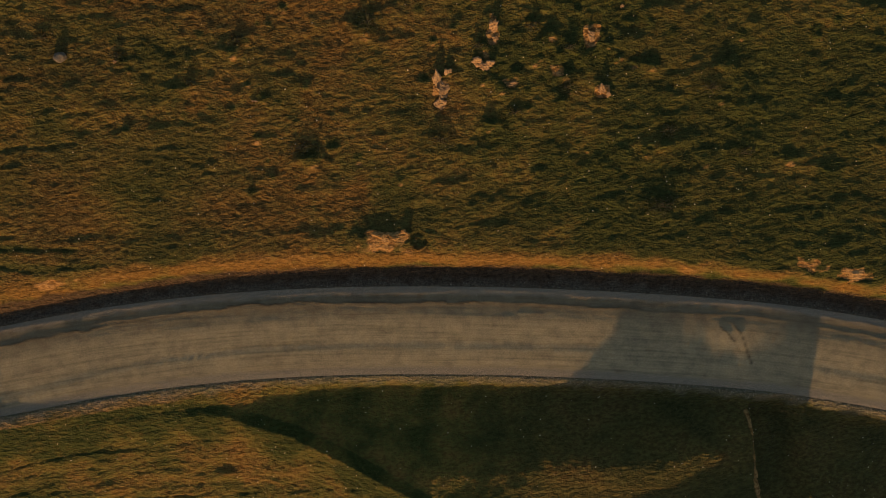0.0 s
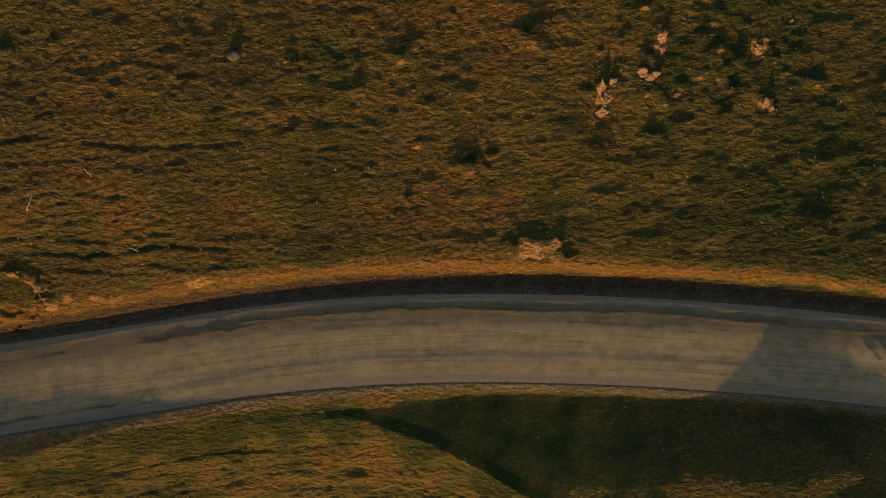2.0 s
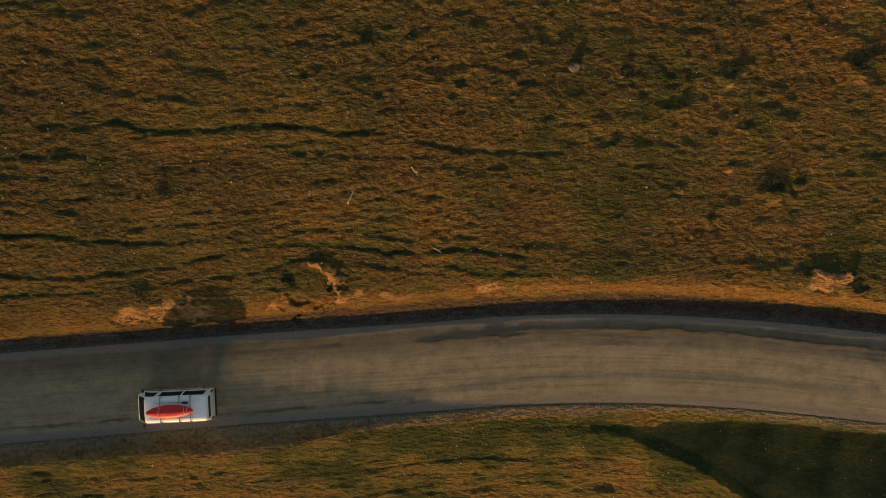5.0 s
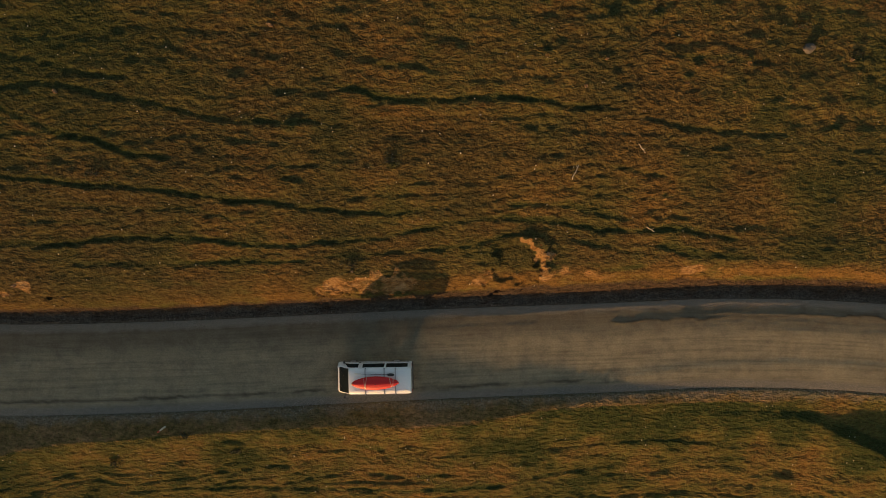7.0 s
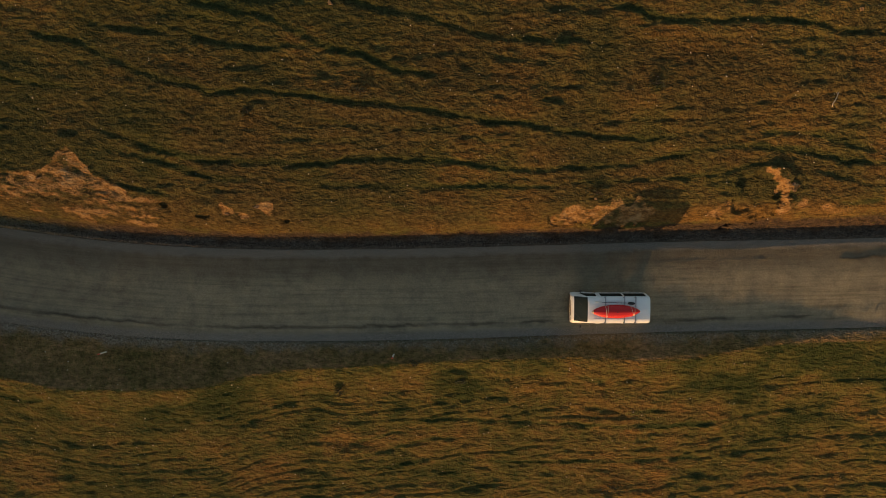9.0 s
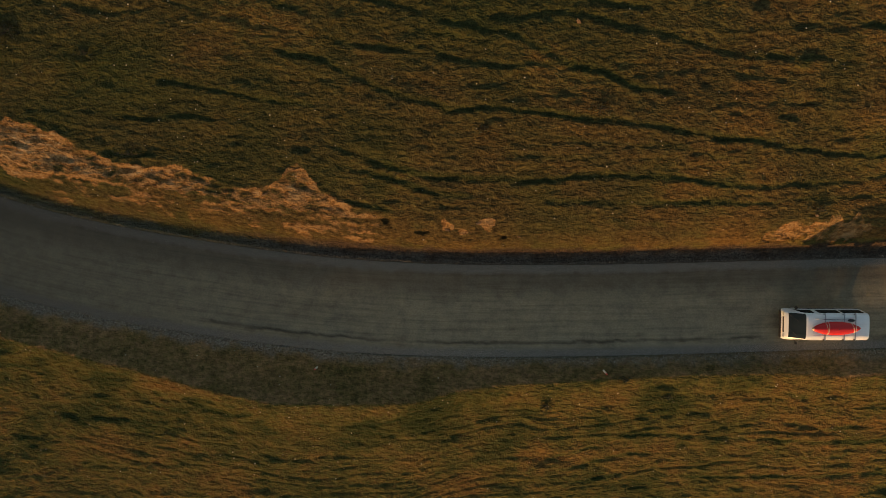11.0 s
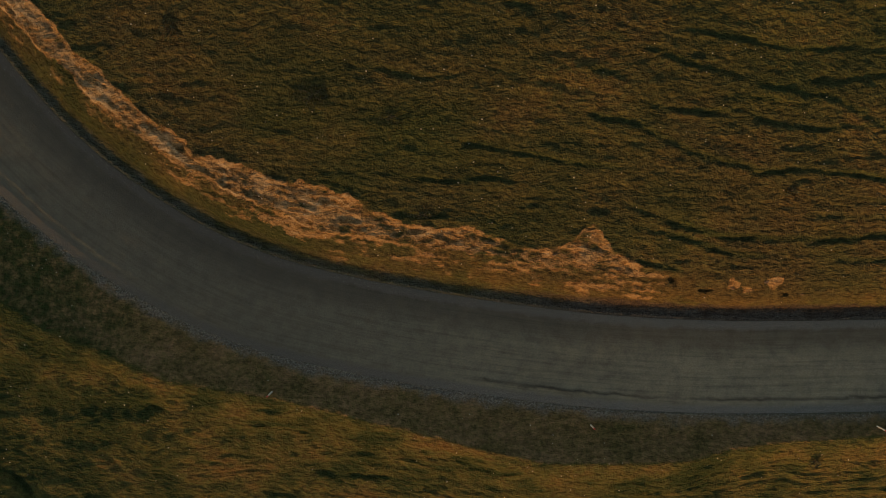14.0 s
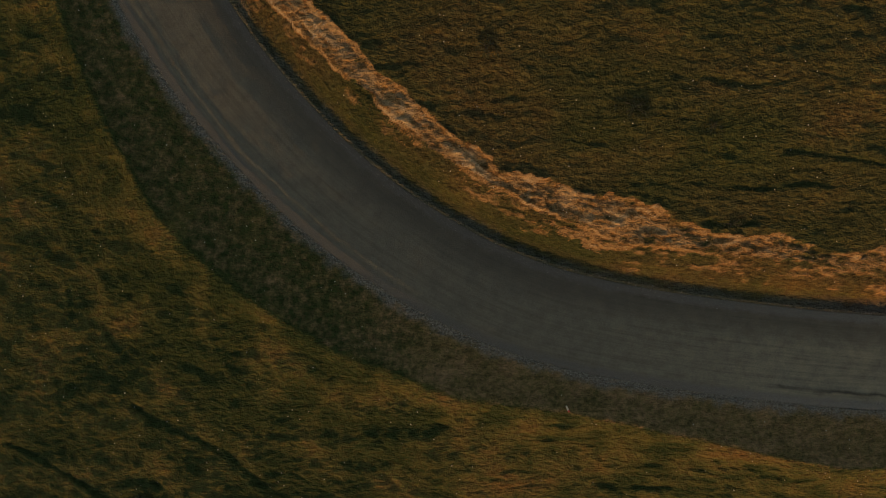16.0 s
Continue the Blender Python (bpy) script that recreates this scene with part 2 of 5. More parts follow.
CROWN_Z = (-0.175, 0.0, 0.012, -0.012, -0.006, -0.012)


def crown(x, across):
    """The road's camber: the southern two thirds lean to the sun, the northern third away from it; banked inwards round the bend."""
    straight = smooth(-48, -15, x) * np.interp(across, CROWN_A, CROWN_Z) + smooth(-15, -48, x) * np.interp(across, CROWN_A, (-0.02, 0.0, 0.0, -0.016, -0.018, -0.03))
    banked = smooth(-66, -96, x)
    return straight * (1 - banked) - 0.04 * across * banked


def spline(points, step):
    """Points along a smooth line through the given ones, about `step` metres apart."""
    p = np.array(points, float)
    p = np.vstack([2 * p[0] - p[1], p, 2 * p[-1] - p[-2]])
    out = []
    for i in range(1, len(p) - 2):
        n = min(14, max(2, int(np.linalg.norm(p[i + 1] - p[i]) / step)))
        t = np.linspace(0, 1, n, endpoint=False)[:, None]
        a, b, c, d = p[i - 1], p[i], p[i + 1], p[i + 2]
        out.append(0.5 * (2 * b + (c - a) * t + (2 * a - 5 * b + 4 * c - d) * t ** 2 + (3 * b - a - 3 * c + d) * t ** 3))
    return np.vstack(out + [p[-2:-1]])


MIDDLE = spline(BENDS, 3.0)


def beside(x, y, line=None):
    """Signed distance to a line (its right-hand side when walked along counts as positive) and the nearest place along it."""
    line = MIDDLE if line is None else line
    best, side, along = np.full(x.shape, 1e9), np.ones(x.shape), np.zeros(x.shape)
    run = 0.0
    for (ax, ay), (bx, by) in zip(line[:-1], line[1:]):
        ex, ey = bx - ax, by - ay
        size = ex * ex + ey * ey
        t = np.clip(((x - ax) * ex + (y - ay) * ey) / size, 0, 1)
        dx, dy = x - ax - t * ex, y - ay - t * ey
        d = dx * dx + dy * dy
        near = d < best
        best = np.where(near, d, best)
        side = np.where(near, np.sign(ey * dx - ex * dy), side)
        along = np.where(near, run + t * math.sqrt(size), along)
        run += math.sqrt(size)
    return np.sqrt(best) * side, along


# how far the ground stands over the road at distances north of its middle: gentle east end, steep west end
NORTH_D = (3.1, 3.55, 3.95, 4.4, 4.7, 5.3, 5.9, 6.5, 8.5, 12.5, 17, 24, 45, 120, 500)
NORTH_EAST = (0.0, -0.20, -0.22, -0.08, 0.14, 0.90, 1.18, 1.30, 1.58, 2.25, 3.15, 4.5, 7, 16, 40)
NORTH_WEST = (0.0, -0.18, -0.05, 0.55, 1.0, 1.62, 2.10, 2.34, 3.10, 4.80, 6.20, 7.9, 12, 25, 60)
# and how far it falls away south of the verge, along the straight and round the outside of the bend
SOUTH_D = (0, 1.0, 3, 6, 10, 20, 60, 300)
SOUTH_Z = (0, -0.32, -1.35, -2.55, -4.1, -7.0, -18, -60)
BEND_Z = (0, -0.22, -0.80, -1.75, -2.75, -4.4, -11, -40)
# the width of the flat verge, by x
VERGE_X = (-150, -137.5, -134.3, -131, -127, -119.6, -115.9, -112, -108, -104.5, -100.5, -93, -87, -82, -77, -74.2, -70.5, -63.7, -59, -52,
           -47.6, -43.4, -40.8, -37.6, -33.9, -28, -24, -21.5, -19, -14, -9, -4, 40)
VERGE_W = (3.3, 3.6, 4.9, 6.2, 5.9, 5.2, 4.4, 4.2, 3.3, 2.9, 2.9, 3.4, 4.05, 3.7, 3.3, 2.5, 1.95, 1.65, 1.5, 1.6,
           1.95, 1.95, 1.5, 1.0, 0.85, 1.0, 1.1, 1.3, 1.6, 3.6, 6.5, 9.5, 12.0)


def mounds(x, y):
    """The hummock south of the road that throws its shade across the east end, and an added knoll."""
    z = 1.12 * np.exp(-(abs((x - 11.9) / 8.0) ** 4 + ((y + 17.6) / 2.2) ** 2))
    z = z + 0.55 * np.exp(-(((x - 4.6) / 3.2) ** 2 + ((y + 15.2) / 1.8) ** 2))
    # unseen knoll, added to shade the ground south of the hummock
    z = z + 2.3 * np.exp(-(((x - 9.0) / 12.0) ** 4 + ((y + 28.5) / 4.0) ** 2))
    return z


def lie(x, y, d=None):
    """Height of the open ground, without its small relief."""
    if d is None:
        d, _ = beside(x, y)
    base = road_height(x)
    w = smooth(-4, -46, x)
    up = np.interp(d, NORTH_D, NORTH_EAST) * (1 - w) + np.interp(d, NORTH_D, NORTH_WEST) * w
    up = np.where(up > 0, up * np.interp(x, (-104, -84, -74), (0.88, 0.90, 1.0)), up)
    out = -d - HALF
    verge = np.interp(x, VERGE_X, VERGE_W)
    turn = smooth(-100, -122, x)
    down = np.interp(out - verge, SOUTH_D, SOUTH_Z) * (1 - turn) + np.interp(out - verge, SOUTH_D, BEND_Z) * turn
    lip = np.interp(x, (-150, -60, -40, -25, -5), (0.30, 0.28, 0.16, 0.0, 0.0)) * np.exp(-((out - verge) / 0.9) ** 2)
    down = down - np.interp(x, (-60, -36, -22, -10), (0.0, 0.08, 0.38, 0.85)) * smooth(0.0, np.interp(x, (-28, -8), (3.0, 1.7)), out) * (1 - 0.75 * smooth(3.5, 7.5, out) * smooth(-12, -2, x)) * smooth(-0.5, 0.6, verge - out + 0.6)
    return base + np.where(d > 0, np.where(d > HALF, up, 0), np.where(out > 0, down + lip, 0)) + np.where(out > 0, mounds(x, y) - 0.19 * smooth(-48, -15, x), 0)

# ---------------------------------------------------------------- small relief of the ground

def axis(lo, hi, step, far):
    inner = np.arange(lo, hi + step, step)
    grow = [step]
    while sum(grow) < far:
        grow.append(grow[-1] * 1.3)
    tail = np.cumsum(grow)
    return np.concatenate([lo - tail[::-1], inner, inner[-1] + tail])


WEST, EAST, SOUTH, NORTH = -147.0, 34.0, -24.5, 21.5
X, Y = np.meshgrid(axis(WEST, EAST, 0.12, 1500), axis(SOUTH, NORTH, 0.088, 1500))
D, ALONG = beside(X, Y)
OUT = -D - HALF
VERGE = np.interp(X, VERGE_X, VERGE_W)
Z = lie(X, Y, D)
FIELD = smooth(4.05, 4.9, D) + smooth(-0.4, 1.2, OUT - VERGE)       # the open slopes on both sides
soil, lush_shade, trodden = np.zeros(X.shape), np.zeros(X.shape), np.zeros(X.shape)


def patch(x, y, rx, ry, turn=0.0):
    """A ragged oval patch: the places near it, and how much they belong to it (1 in its middle)."""
    c, s = math.cos(radians(turn)), math.sin(radians(turn))
    reach = 2.2 * max(rx, ry)
    near = np.where((abs(X - x) < reach) & (abs(Y - y) < reach))
    px, py = X[near] - x, Y[near] - y
    r = np.hypot((px * c + py * s) / rx, (-px * s + py * c) / ry) + 0.52 * rough(X[near], Y[near], 0.8, 71, 4)
    return near, 1 - smooth(0.75, 1.15, r)


CUT, RIM = np.zeros(X.shape), np.zeros(X.shape)


def track(points, depth=0.13, width=0.14):
    """A narrow sheep track trodden along the slope, from west to east: a groove with a low turf rim on its south side."""
    line = spline(points, 0.8)
    lo, hi = line.min(0) - 1.5, line.max(0) + 1.5
    near = np.where((X > lo[0]) & (X < hi[0]) & (Y > lo[1]) & (Y < hi[1]))
    x, y = X[near], Y[near]
    x2, y2 = x + 0.06 * rough(x, y, 1.1, 83, 2), y + 0.09 * rough(x, y, 1.0, 87, 3)
    off, run = beside(x2, y2, line)
    length = np.linalg.norm(np.diff(line, axis=0), axis=1).sum()
    fade = smooth(-0.5, 1.0, run) * smooth(-0.5, 1.0, length - run) * np.clip(0.95 + 0.3 * grain(x, y, 1.6, 91), 0.6, 1.25)
    fade = fade * (abs(off) < 1.2)
    CUT[near] = np.maximum(CUT[near], 0.63 * depth * fade * np.exp(-(abs(off) / width) ** 1.6) * np.clip(1 + 0.35 * rough(x, y, 0.35, 93, 2), 0.5, 1.5))
    RIM[near] = np.maximum(RIM[near], 0.26 * depth * fade * np.exp(-((off - 0.34) / 0.17) ** 2))
    # groove coloured dark green, standing in for the shade inside it
    lush_shade[near] = np.maximum(lush_shade[near], min(0.8, 5.0 * depth) * fade * np.exp(-(off / 0.26) ** 2))
    trodden[near] = np.maximum(trodden[near], fade * np.exp(-(off / (width * 1.25)) ** 2))


# long swells, then lumps, then tussocks
Z += FIELD * (0.08 * rough(X, Y, 7.0, 11, 3) + 0.05 * rough(X * 0.7, 2.0 * Y, 2.2, 21, 3))
hummocky = np.clip(smooth(-6, 3, X) * smooth(5.5, 9.5, D) * (0.35 + 0.25 * grain(X, Y, 6.0, 31) + 0.65 * np.exp(-(((X - 6.5) / 6) ** 2 + ((Y - 10) / 5) ** 2))), 0, 1)
Z += hummocky * 0.16 * np.clip(rough(X, Y, 1.15, 33, 2) - 0.1, 0, 1)
# single tussocks, sun and shade on their sides put into the ground colour
clump = random.Random(33)
TUSSOCKS = ((-5.2, 13.6, 0.9), (-20.0, 13.0, 0.45), (-13.5, 12.9, 0.5), (-17.4, 11.1, 0.4), (-12.1, 10.0, 0.45), (-13.0, 7.6, 0.45), (3.0, 12.8, 0.55), (2.3, 11.4, 0.55),
            (5.4, 12.5, 0.5), (7.8, 10.7, 0.6), (7.3, 9.1, 0.6), (3.1, 8.7, 0.5), (2.3, 6.6, 0.45), (6.8, 7.4, 0.5), (5.4, 10.0, 0.4), (9.9, 9.9, 0.5), (12.9, 9.0, 0.6), (18.7, 5.8, 1.0),
            (17.7, 8.2, 0.6), (16.0, 2.8, 0.9), (12.9, -0.5, 0.9), (19.0, 3.6, 0.7), (21.5, 2.0, 0.7), (-9.7, 6.1, 0.9), (-8.2, 6.5, 0.6), (24.1, 0.6, 0.8), (10.9, 3.4, 0.5),
            (-39.7, 15.3, 0.6), (-35.9, 14.7, 0.6), (-33.2, 14.8, 0.5), (-39.5, 12.7, 0.4), (-38.0, 11.8, 0.4), (-48.5, 6.2, 0.5), (-54.5, 8.3, 0.6))
for k in range(150):
    if k < len(TUSSOCKS):
        x, y, r = TUSSOCKS[k]
        r = 0.62 * r
        y = y - 0.9 * r
    elif k < 80:
        x, y, r = clump.gauss(8.0, 5.0), clump.gauss(10.0, 3.2), clump.uniform(0.16, 0.36)
    else:
        x, y, r = clump.uniform(-32, 26), clump.uniform(3, 20), clump.uniform(0.10, 0.26)
    lift, worn = r * clump.uniform(0.25, 0.7), clump.uniform(0.2, 0.8)
    near = np.where((abs(X - x) < 4 * r) & (abs(Y - y) < 4 * r) & (D > 6.2))
    u, v = (X[near] - x) / r, (Y[near] - y) / r
    wide = np.exp(-((0.75 * u) ** 2 + v ** 2) * np.clip(1 + 0.7 * rough(X[near], Y[near], 0.4, 39, 3), 0.3, 3))
    Z[near] += lift * wide
    # sunny side painted pale as soil, shaded side painted dark green
    soil[near] = np.maximum(soil[near], worn * np.exp(-((0.8 * u) ** 2 + (1.3 * (v + 0.9)) ** 2)))
    lush_shade[near] = np.maximum(lush_shade[near], 0.9 * np.exp(-((0.7 * u) ** 2 + (0.8 * (v - 0.7)) ** 2)))
weedy = smooth(0.2, 0.8, OUT) * (1 - smooth(-0.6, 0.4, OUT - VERGE))
Z += weedy * 0.02 * rough(X, Y, 0.5, 41, 3)
Z += np.clip(weedy * smooth(-12, 0, X), 0, 1) * 0.05 * np.clip(rough(X, Y, 1.4, 43, 3), -0.3, 1)

Z += smooth(3, 14, Y) * smooth(60, 20, Y) * (0.55 * np.exp(-((X + 32) / 9) ** 2) - 0.45 * np.exp(-((X + 66) / 13) ** 2))
Z -= 0.03 * np.clip(D - 8, 0, 40) * smooth(8, 20, X) * smooth(80, 40, X)

# faint terraces that follow the slope
level = (Z + 0.14 * rough(X, Y, 7.0, 51, 3)) / 0.30
notch = np.exp(-(((level % 1.0) - 0.5) / 0.12) ** 2)
broken = smooth(-0.25, 0.3, rough(X * 0.07, Y, 1.5, 57, 2))
terraced = np.clip(FIELD * np.where(D > 0, smooth(-22, -36, X) * smooth(5.6, 7.0, D), smooth(-2, -14, X) * smooth(1.0, 2.0, OUT - VERGE)), 0, 1)
terraced = terraced * np.where(D > 0, np.interp(X, (-125, -100, -80, -20), (0.35, 0.55, 0.8, 0.8)), np.interp(X, (-125, -105, -75, -20), (0.35, 0.75, 1.0, 0.9)))
Z -= terraced * broken * notch * np.where(D > 0, 0.065, 0.095)
# notches greened and darkened too, their shade put into the colour
lush_shade = np.maximum(lush_shade, 0.3 * terraced * broken * notch)
trodden = np.maximum(trodden, terraced * broken * notch)

# sheep tracks, one by one
track([(-68.2, 11.3), (-66.8, 11.0), (-65.3, 10.9), (-64.2, 10.7)], 0.13)
track([(-71.5, 10.1), (-69.2, 10.4), (-67.4, 10.3), (-65.5, 9.9), (-63.6, 9.6), (-62.0, 9.2), (-60.1, 8.9), (-58.7, 8.6), (-57.2, 8.5), (-55.2, 8.5), (-52.8, 8.5)], 0.13)
track([(-76.5, 9.9), (-74.6, 9.5), (-72.6, 9.3), (-71.1, 8.9), (-69.7, 8.3), (-68.6, 7.7), (-67.3, 7.5), (-65.9, 7.3), (-65.0, 6.9), (-64.0, 6.6), (-62.8, 6.4), (-61.7, 6.2)], 0.16)
track([(-78.1, 9.1), (-76.7, 9.1), (-75.1, 8.9), (-73.8, 8.7)], 0.13)
track([(-76.6, 8.3), (-75.3, 7.9), (-73.8, 7.6), (-72.0, 7.5), (-69.5, 7.6), (-68.6, 7.6)], 0.13)
track([(-75.4, 4.8), (-73.0, 5.1), (-71.4, 5.1), (-69.0, 4.9), (-66.4, 4.7), (-64.6, 4.6), (-62.3, 4.4), (-60.4, 4.2), (-58.3, 3.9), (-56.1, 3.8), (-52.6, 3.4), (-51.0, 3.3), (-48.5, 3.2), (-46.7, 3.4), (-45.3, 3.6)], 0.16)
track([(-69.2, 3.6), (-66.1, 3.3), (-62.9, 3.3), (-60.5, 3.2), (-58.8, 2.8), (-56.6, 2.6)], 0.09)
track([(-72.4, 2.4), (-69.1, 2.5), (-65.6, 2.4)], 0.09)
track([(-79.7, 2.1), (-78.4, 1.7), (-76.8, 1.2), (-75.1, 1.1), (-72.9, 1.1), (-70.3, 1.0), (-68.4, 1.1), (-66.4, 1.4), (-63.0, 1.5), (-60.6, 1.5), (-58.7, 1.2), (-56.9, 1.2), (-54.8, 1.2), (-52.5, 1.4), (-49.5, 1.7), (-48.0, 2.0), (-46.3, 2.4), (-44.3, 2.8), (-42.6, 3.0), (-39.5, 2.9), (-37.5, 2.8), (-35.3, 2.4), (-33.3, 2.3), (-30.8, 2.4), (-28.6, 2.2), (-25.9, 1.9)], 0.16)
track([(-80.0, 1.1), (-78.5, 1.0), (-77.4, 0.5), (-75.5, 0.1), (-73.1, -0.1)], 0.13)
track([(-69.5, -0.3), (-66.6, -0.2), (-63.1, -0.2), (-59.2, -0.0), (-55.7, 0.1), (-52.5, 0.4), (-49.5, 0.7), (-46.4, 0.9), (-43.7, 1.3), (-41.4, 1.8), (-40.0, 2.1)], 0.13)
track([(-37.3, 1.8), (-35.1, 1.3), (-32.9, 0.9)], 0.13)
track([(-31.1, 1.4), (-29.7, 0.9), (-26.4, 0.7), (-22.9, 0.5)], 0.13)
track([(-41.7, 3.9), (-38.7, 3.9), (-36.4, 3.6), (-34.6, 3.2), (-33.3, 2.9)], 0.13)
track([(-36.8, 6.3), (-36.0, 6.5), (-34.9, 6.3), (-33.0, 6.0), (-31.1, 5.7)], 0.14)
track([(-52.1, 10.5), (-50.5, 10.3), (-49.3, 9.9), (-48.0, 9.8), (-46.3, 9.8), (-43.6, 10.0), (-41.2, 10.0), (-38.8, 9.8), (-36.3, 9.6), (-33.7, 9.3)], 0.16)
track([(-31.9, 9.0), (-29.5, 8.7), (-27.6, 8.5), (-25.0, 8.5)], 0.10)
track([(-41.5, 8.4), (-38.5, 8.3), (-36.0, 8.2), (-32.2, 8.3)], 0.09)
track([(-32.4, 12.5), (-29.3, 12.6), (-26.0, 12.4)], 0.13)
track([(-50.1, 11.9), (-48.6, 11.7), (-45.8, 11.6)], 0.10)
track([(-52.4, -0.6), (-49.1, -0.5), (-46.5, -0.7)], 0.09)
track([(-36.4, -0.1), (-34.1, -0.3), (-32.5, -0.2)], 0.13)
track([(-65.7, -1.3), (-63.3, -1.5), (-60.3, -1.5)], 0.10)
track([(-63.4, -2.1), (-59.6, -2.0), (-56.2, -2.0)], 0.09)
track([(-31.2, 9.6), (-26.6, 9.8)], 0.09)
track([(-59.2, 5.8), (-57.5, 5.8), (-55.5, 6.0), (-52.7, 6.0)], 0.10)
track([(-55.9, 5.4), (-55.0, 5.2), (-53.3, 5.0)], 0.10)
track([(-59.0, 7.5), (-57.2, 7.4), (-54.9, 7.3)], 0.09)
track([(-58.8, 9.9), (-56.2, 10.1), (-52.8, 10.4)], 0.08)
track([(-40.7, 6.1), (-38.9, 5.9), (-36.8, 6.3)], 0.08)
track([(-52.6, 4.3), (-50.0, 4.2), (-46.5, 4.5)], 0.08)
track([(-35.5, 11.0), (-34.0, 10.7)], 0.08)
track([(-63.8, -16.9), (-61.8, -16.4), (-59.8, -16.3), (-57.8, -16.4), (-55.4, -16.5), (-51.9, -16.6), (-50.0, -16.7), (-47.1, -16.8), (-44.6, -16.7), (-41.7, -16.5), (-39.6, -16.1), (-38.4, -15.7), (-35.5, -15.3), (-33.5, -15.0)], 0.13)
track([(-31.4, -14.8), (-29.0, -14.4), (-26.5, -14.2), (-23.6, -14.1)], 0.10)
track([(-68.0, -18.9), (-66.3, -18.2), (-64.3, -17.6), (-63.2, -17.2)], 0.13)
track([(-66.8, -19.5), (-65.2, -19.2), (-63.1, -18.5), (-61.1, -18.0), (-59.5, -18.0)], 0.13)
track([(-65.3, -20.6), (-62.8, -20.1), (-61.2, -19.7)], 0.13)
track([(-59.5, -19.7), (-55.3, -19.9), (-51.8, -19.9), (-49.0, -19.8), (-46.9, -19.7), (-44.3, -19.5), (-41.7, -19.4), (-40.0, -19.1), (-37.9, -18.5)], 0.13)
track([(-61.7, -14.9), (-59.3, -14.7), (-57.7, -14.6), (-55.4, -14.4)], 0.12)
track([(-61.5, -12.5), (-59.2, -12.4), (-56.9, -12.3)], 0.10)
track([(-52.1, -12.7), (-50.6, -13.0), (-49.0, -13.4)], 0.12)
track([(-51.3, -15.0), (-48.8, -15.5), (-47.2, -15.7), (-44.7, -15.4)], 0.10)
track([(-48.2, -18.1), (-46.1, -18.0), (-44.9, -17.6)], 0.09)
track([(-45.1, -20.2), (-42.0, -20.5), (-39.9, -20.3)], 0.10)
track([(-40.7, -14.6), (-39.0, -14.4), (-37.0, -13.9)], 0.12)
track([(-59.5, -20.7), (-57.0, -20.4), (-53.7, -20.1)], 0.09)
track([(-36.3, -11.6), (-34.7, -11.5), (-33.1, -11.3), (-30.2, -11.4)], 0.09)
track([(-72.2, -14.5), (-70.6, -14.0), (-69.1, -13.6), (-66.8, -13.3)], 0.10)
track([(-75.1, -15.9), (-73.1, -15.3), (-71.6, -15.0), (-69.4, -15.0)], 0.09)
track([(-79.8, -15.7), (-77.4, -16.2), (-74.8, -16.0)], 0.09)
track([(-39.8, -12.3), (-36.9, -12.4), (-34.8, -12.1)], 0.09)
track([(-27.4, -11.3), (-25.7, -11.5), (-24.5, -11.6)], 0.08)
track([(-47.2, 10.0), (-45.6, 9.9), (-44.0, 10.0), (-42.3, 10.1), (-40.2, 9.9), (-37.8, 9.7), (-35.8, 9.6), (-33.9, 9.2), (-31.9, 8.9), (-29.9, 8.6), (-27.1, 8.5), (-24.0, 8.4)], 0.14)
track([(-39.9, 11.2), (-38.9, 10.8), (-37.6, 10.4)], 0.10)
track([(-40.2, 8.5), (-37.3, 8.3), (-34.3, 8.2), (-31.3, 8.2)], 0.09)
track([(-39.3, 5.9), (-37.8, 6.2)], 0.10)
track([(-38.6, 5.0), (-35.5, 4.6), (-30.9, 4.3)], 0.08)
track([(-49.5, 3.2), (-47.9, 3.3), (-46.2, 3.6), (-44.8, 3.7)], 0.13)
track([(-38.3, 4.1), (-36.5, 3.8), (-34.8, 3.4), (-32.9, 3.0)], 0.13)
track([(-40.5, 2.8), (-39.1, 2.8), (-37.5, 2.9), (-35.5, 2.5), (-33.3, 2.4)], 0.13)
track([(-32.3, 2.3), (-30.6, 2.5), (-28.5, 2.2), (-26.3, 2.0)], 0.13)
track([(-31.6, 1.4), (-29.7, 1.2), (-27.3, 0.8), (-24.2, 0.8)], 0.13)
track([(-36.5, 0.0), (-33.3, -0.2), (-31.0, -0.1)], 0.12)
track([(-43.3, 13.3), (-40.6, 13.3)], 0.08)
track([(-34.0, 12.9), (-30.2, 12.4), (-28.4, 12.5), (-26.7, 12.4)], 0.09)
track([(-27.0, 9.9), (-25.3, 10.0), (-23.1, 10.2)], 0.08)
track([(-22.6, 8.2), (-20.8, 7.9), (-18.3, 7.6), (-16.8, 7.4)], 0.09)
track([(-26.6, 10.5), (-25.9, 10.4)], 0.09)
track([(-29.7, 3.1), (-26.8, 2.7), (-23.8, 2.6)], 0.08)
track([(-38.4, -10.9), (-36.3, -11.6), (-33.2, -11.9)], 0.09)
track([(-29.8, -11.1), (-25.9, -11.3), (-22.6, -11.4)], 0.09)
track([(-31.6, -12.4), (-28.4, -12.4), (-25.2, -12.9)], 0.09)
track([(-43.7, -11.8), (-41.8, -11.7), (-39.5, -12.0)], 0.10)
track([(-53.2, -11.8), (-51.3, -12.7), (-49.0, -13.1)], 0.10)
track([(-40.4, -13.9), (-38.4, -13.8), (-36.4, -14.2)], 0.09)
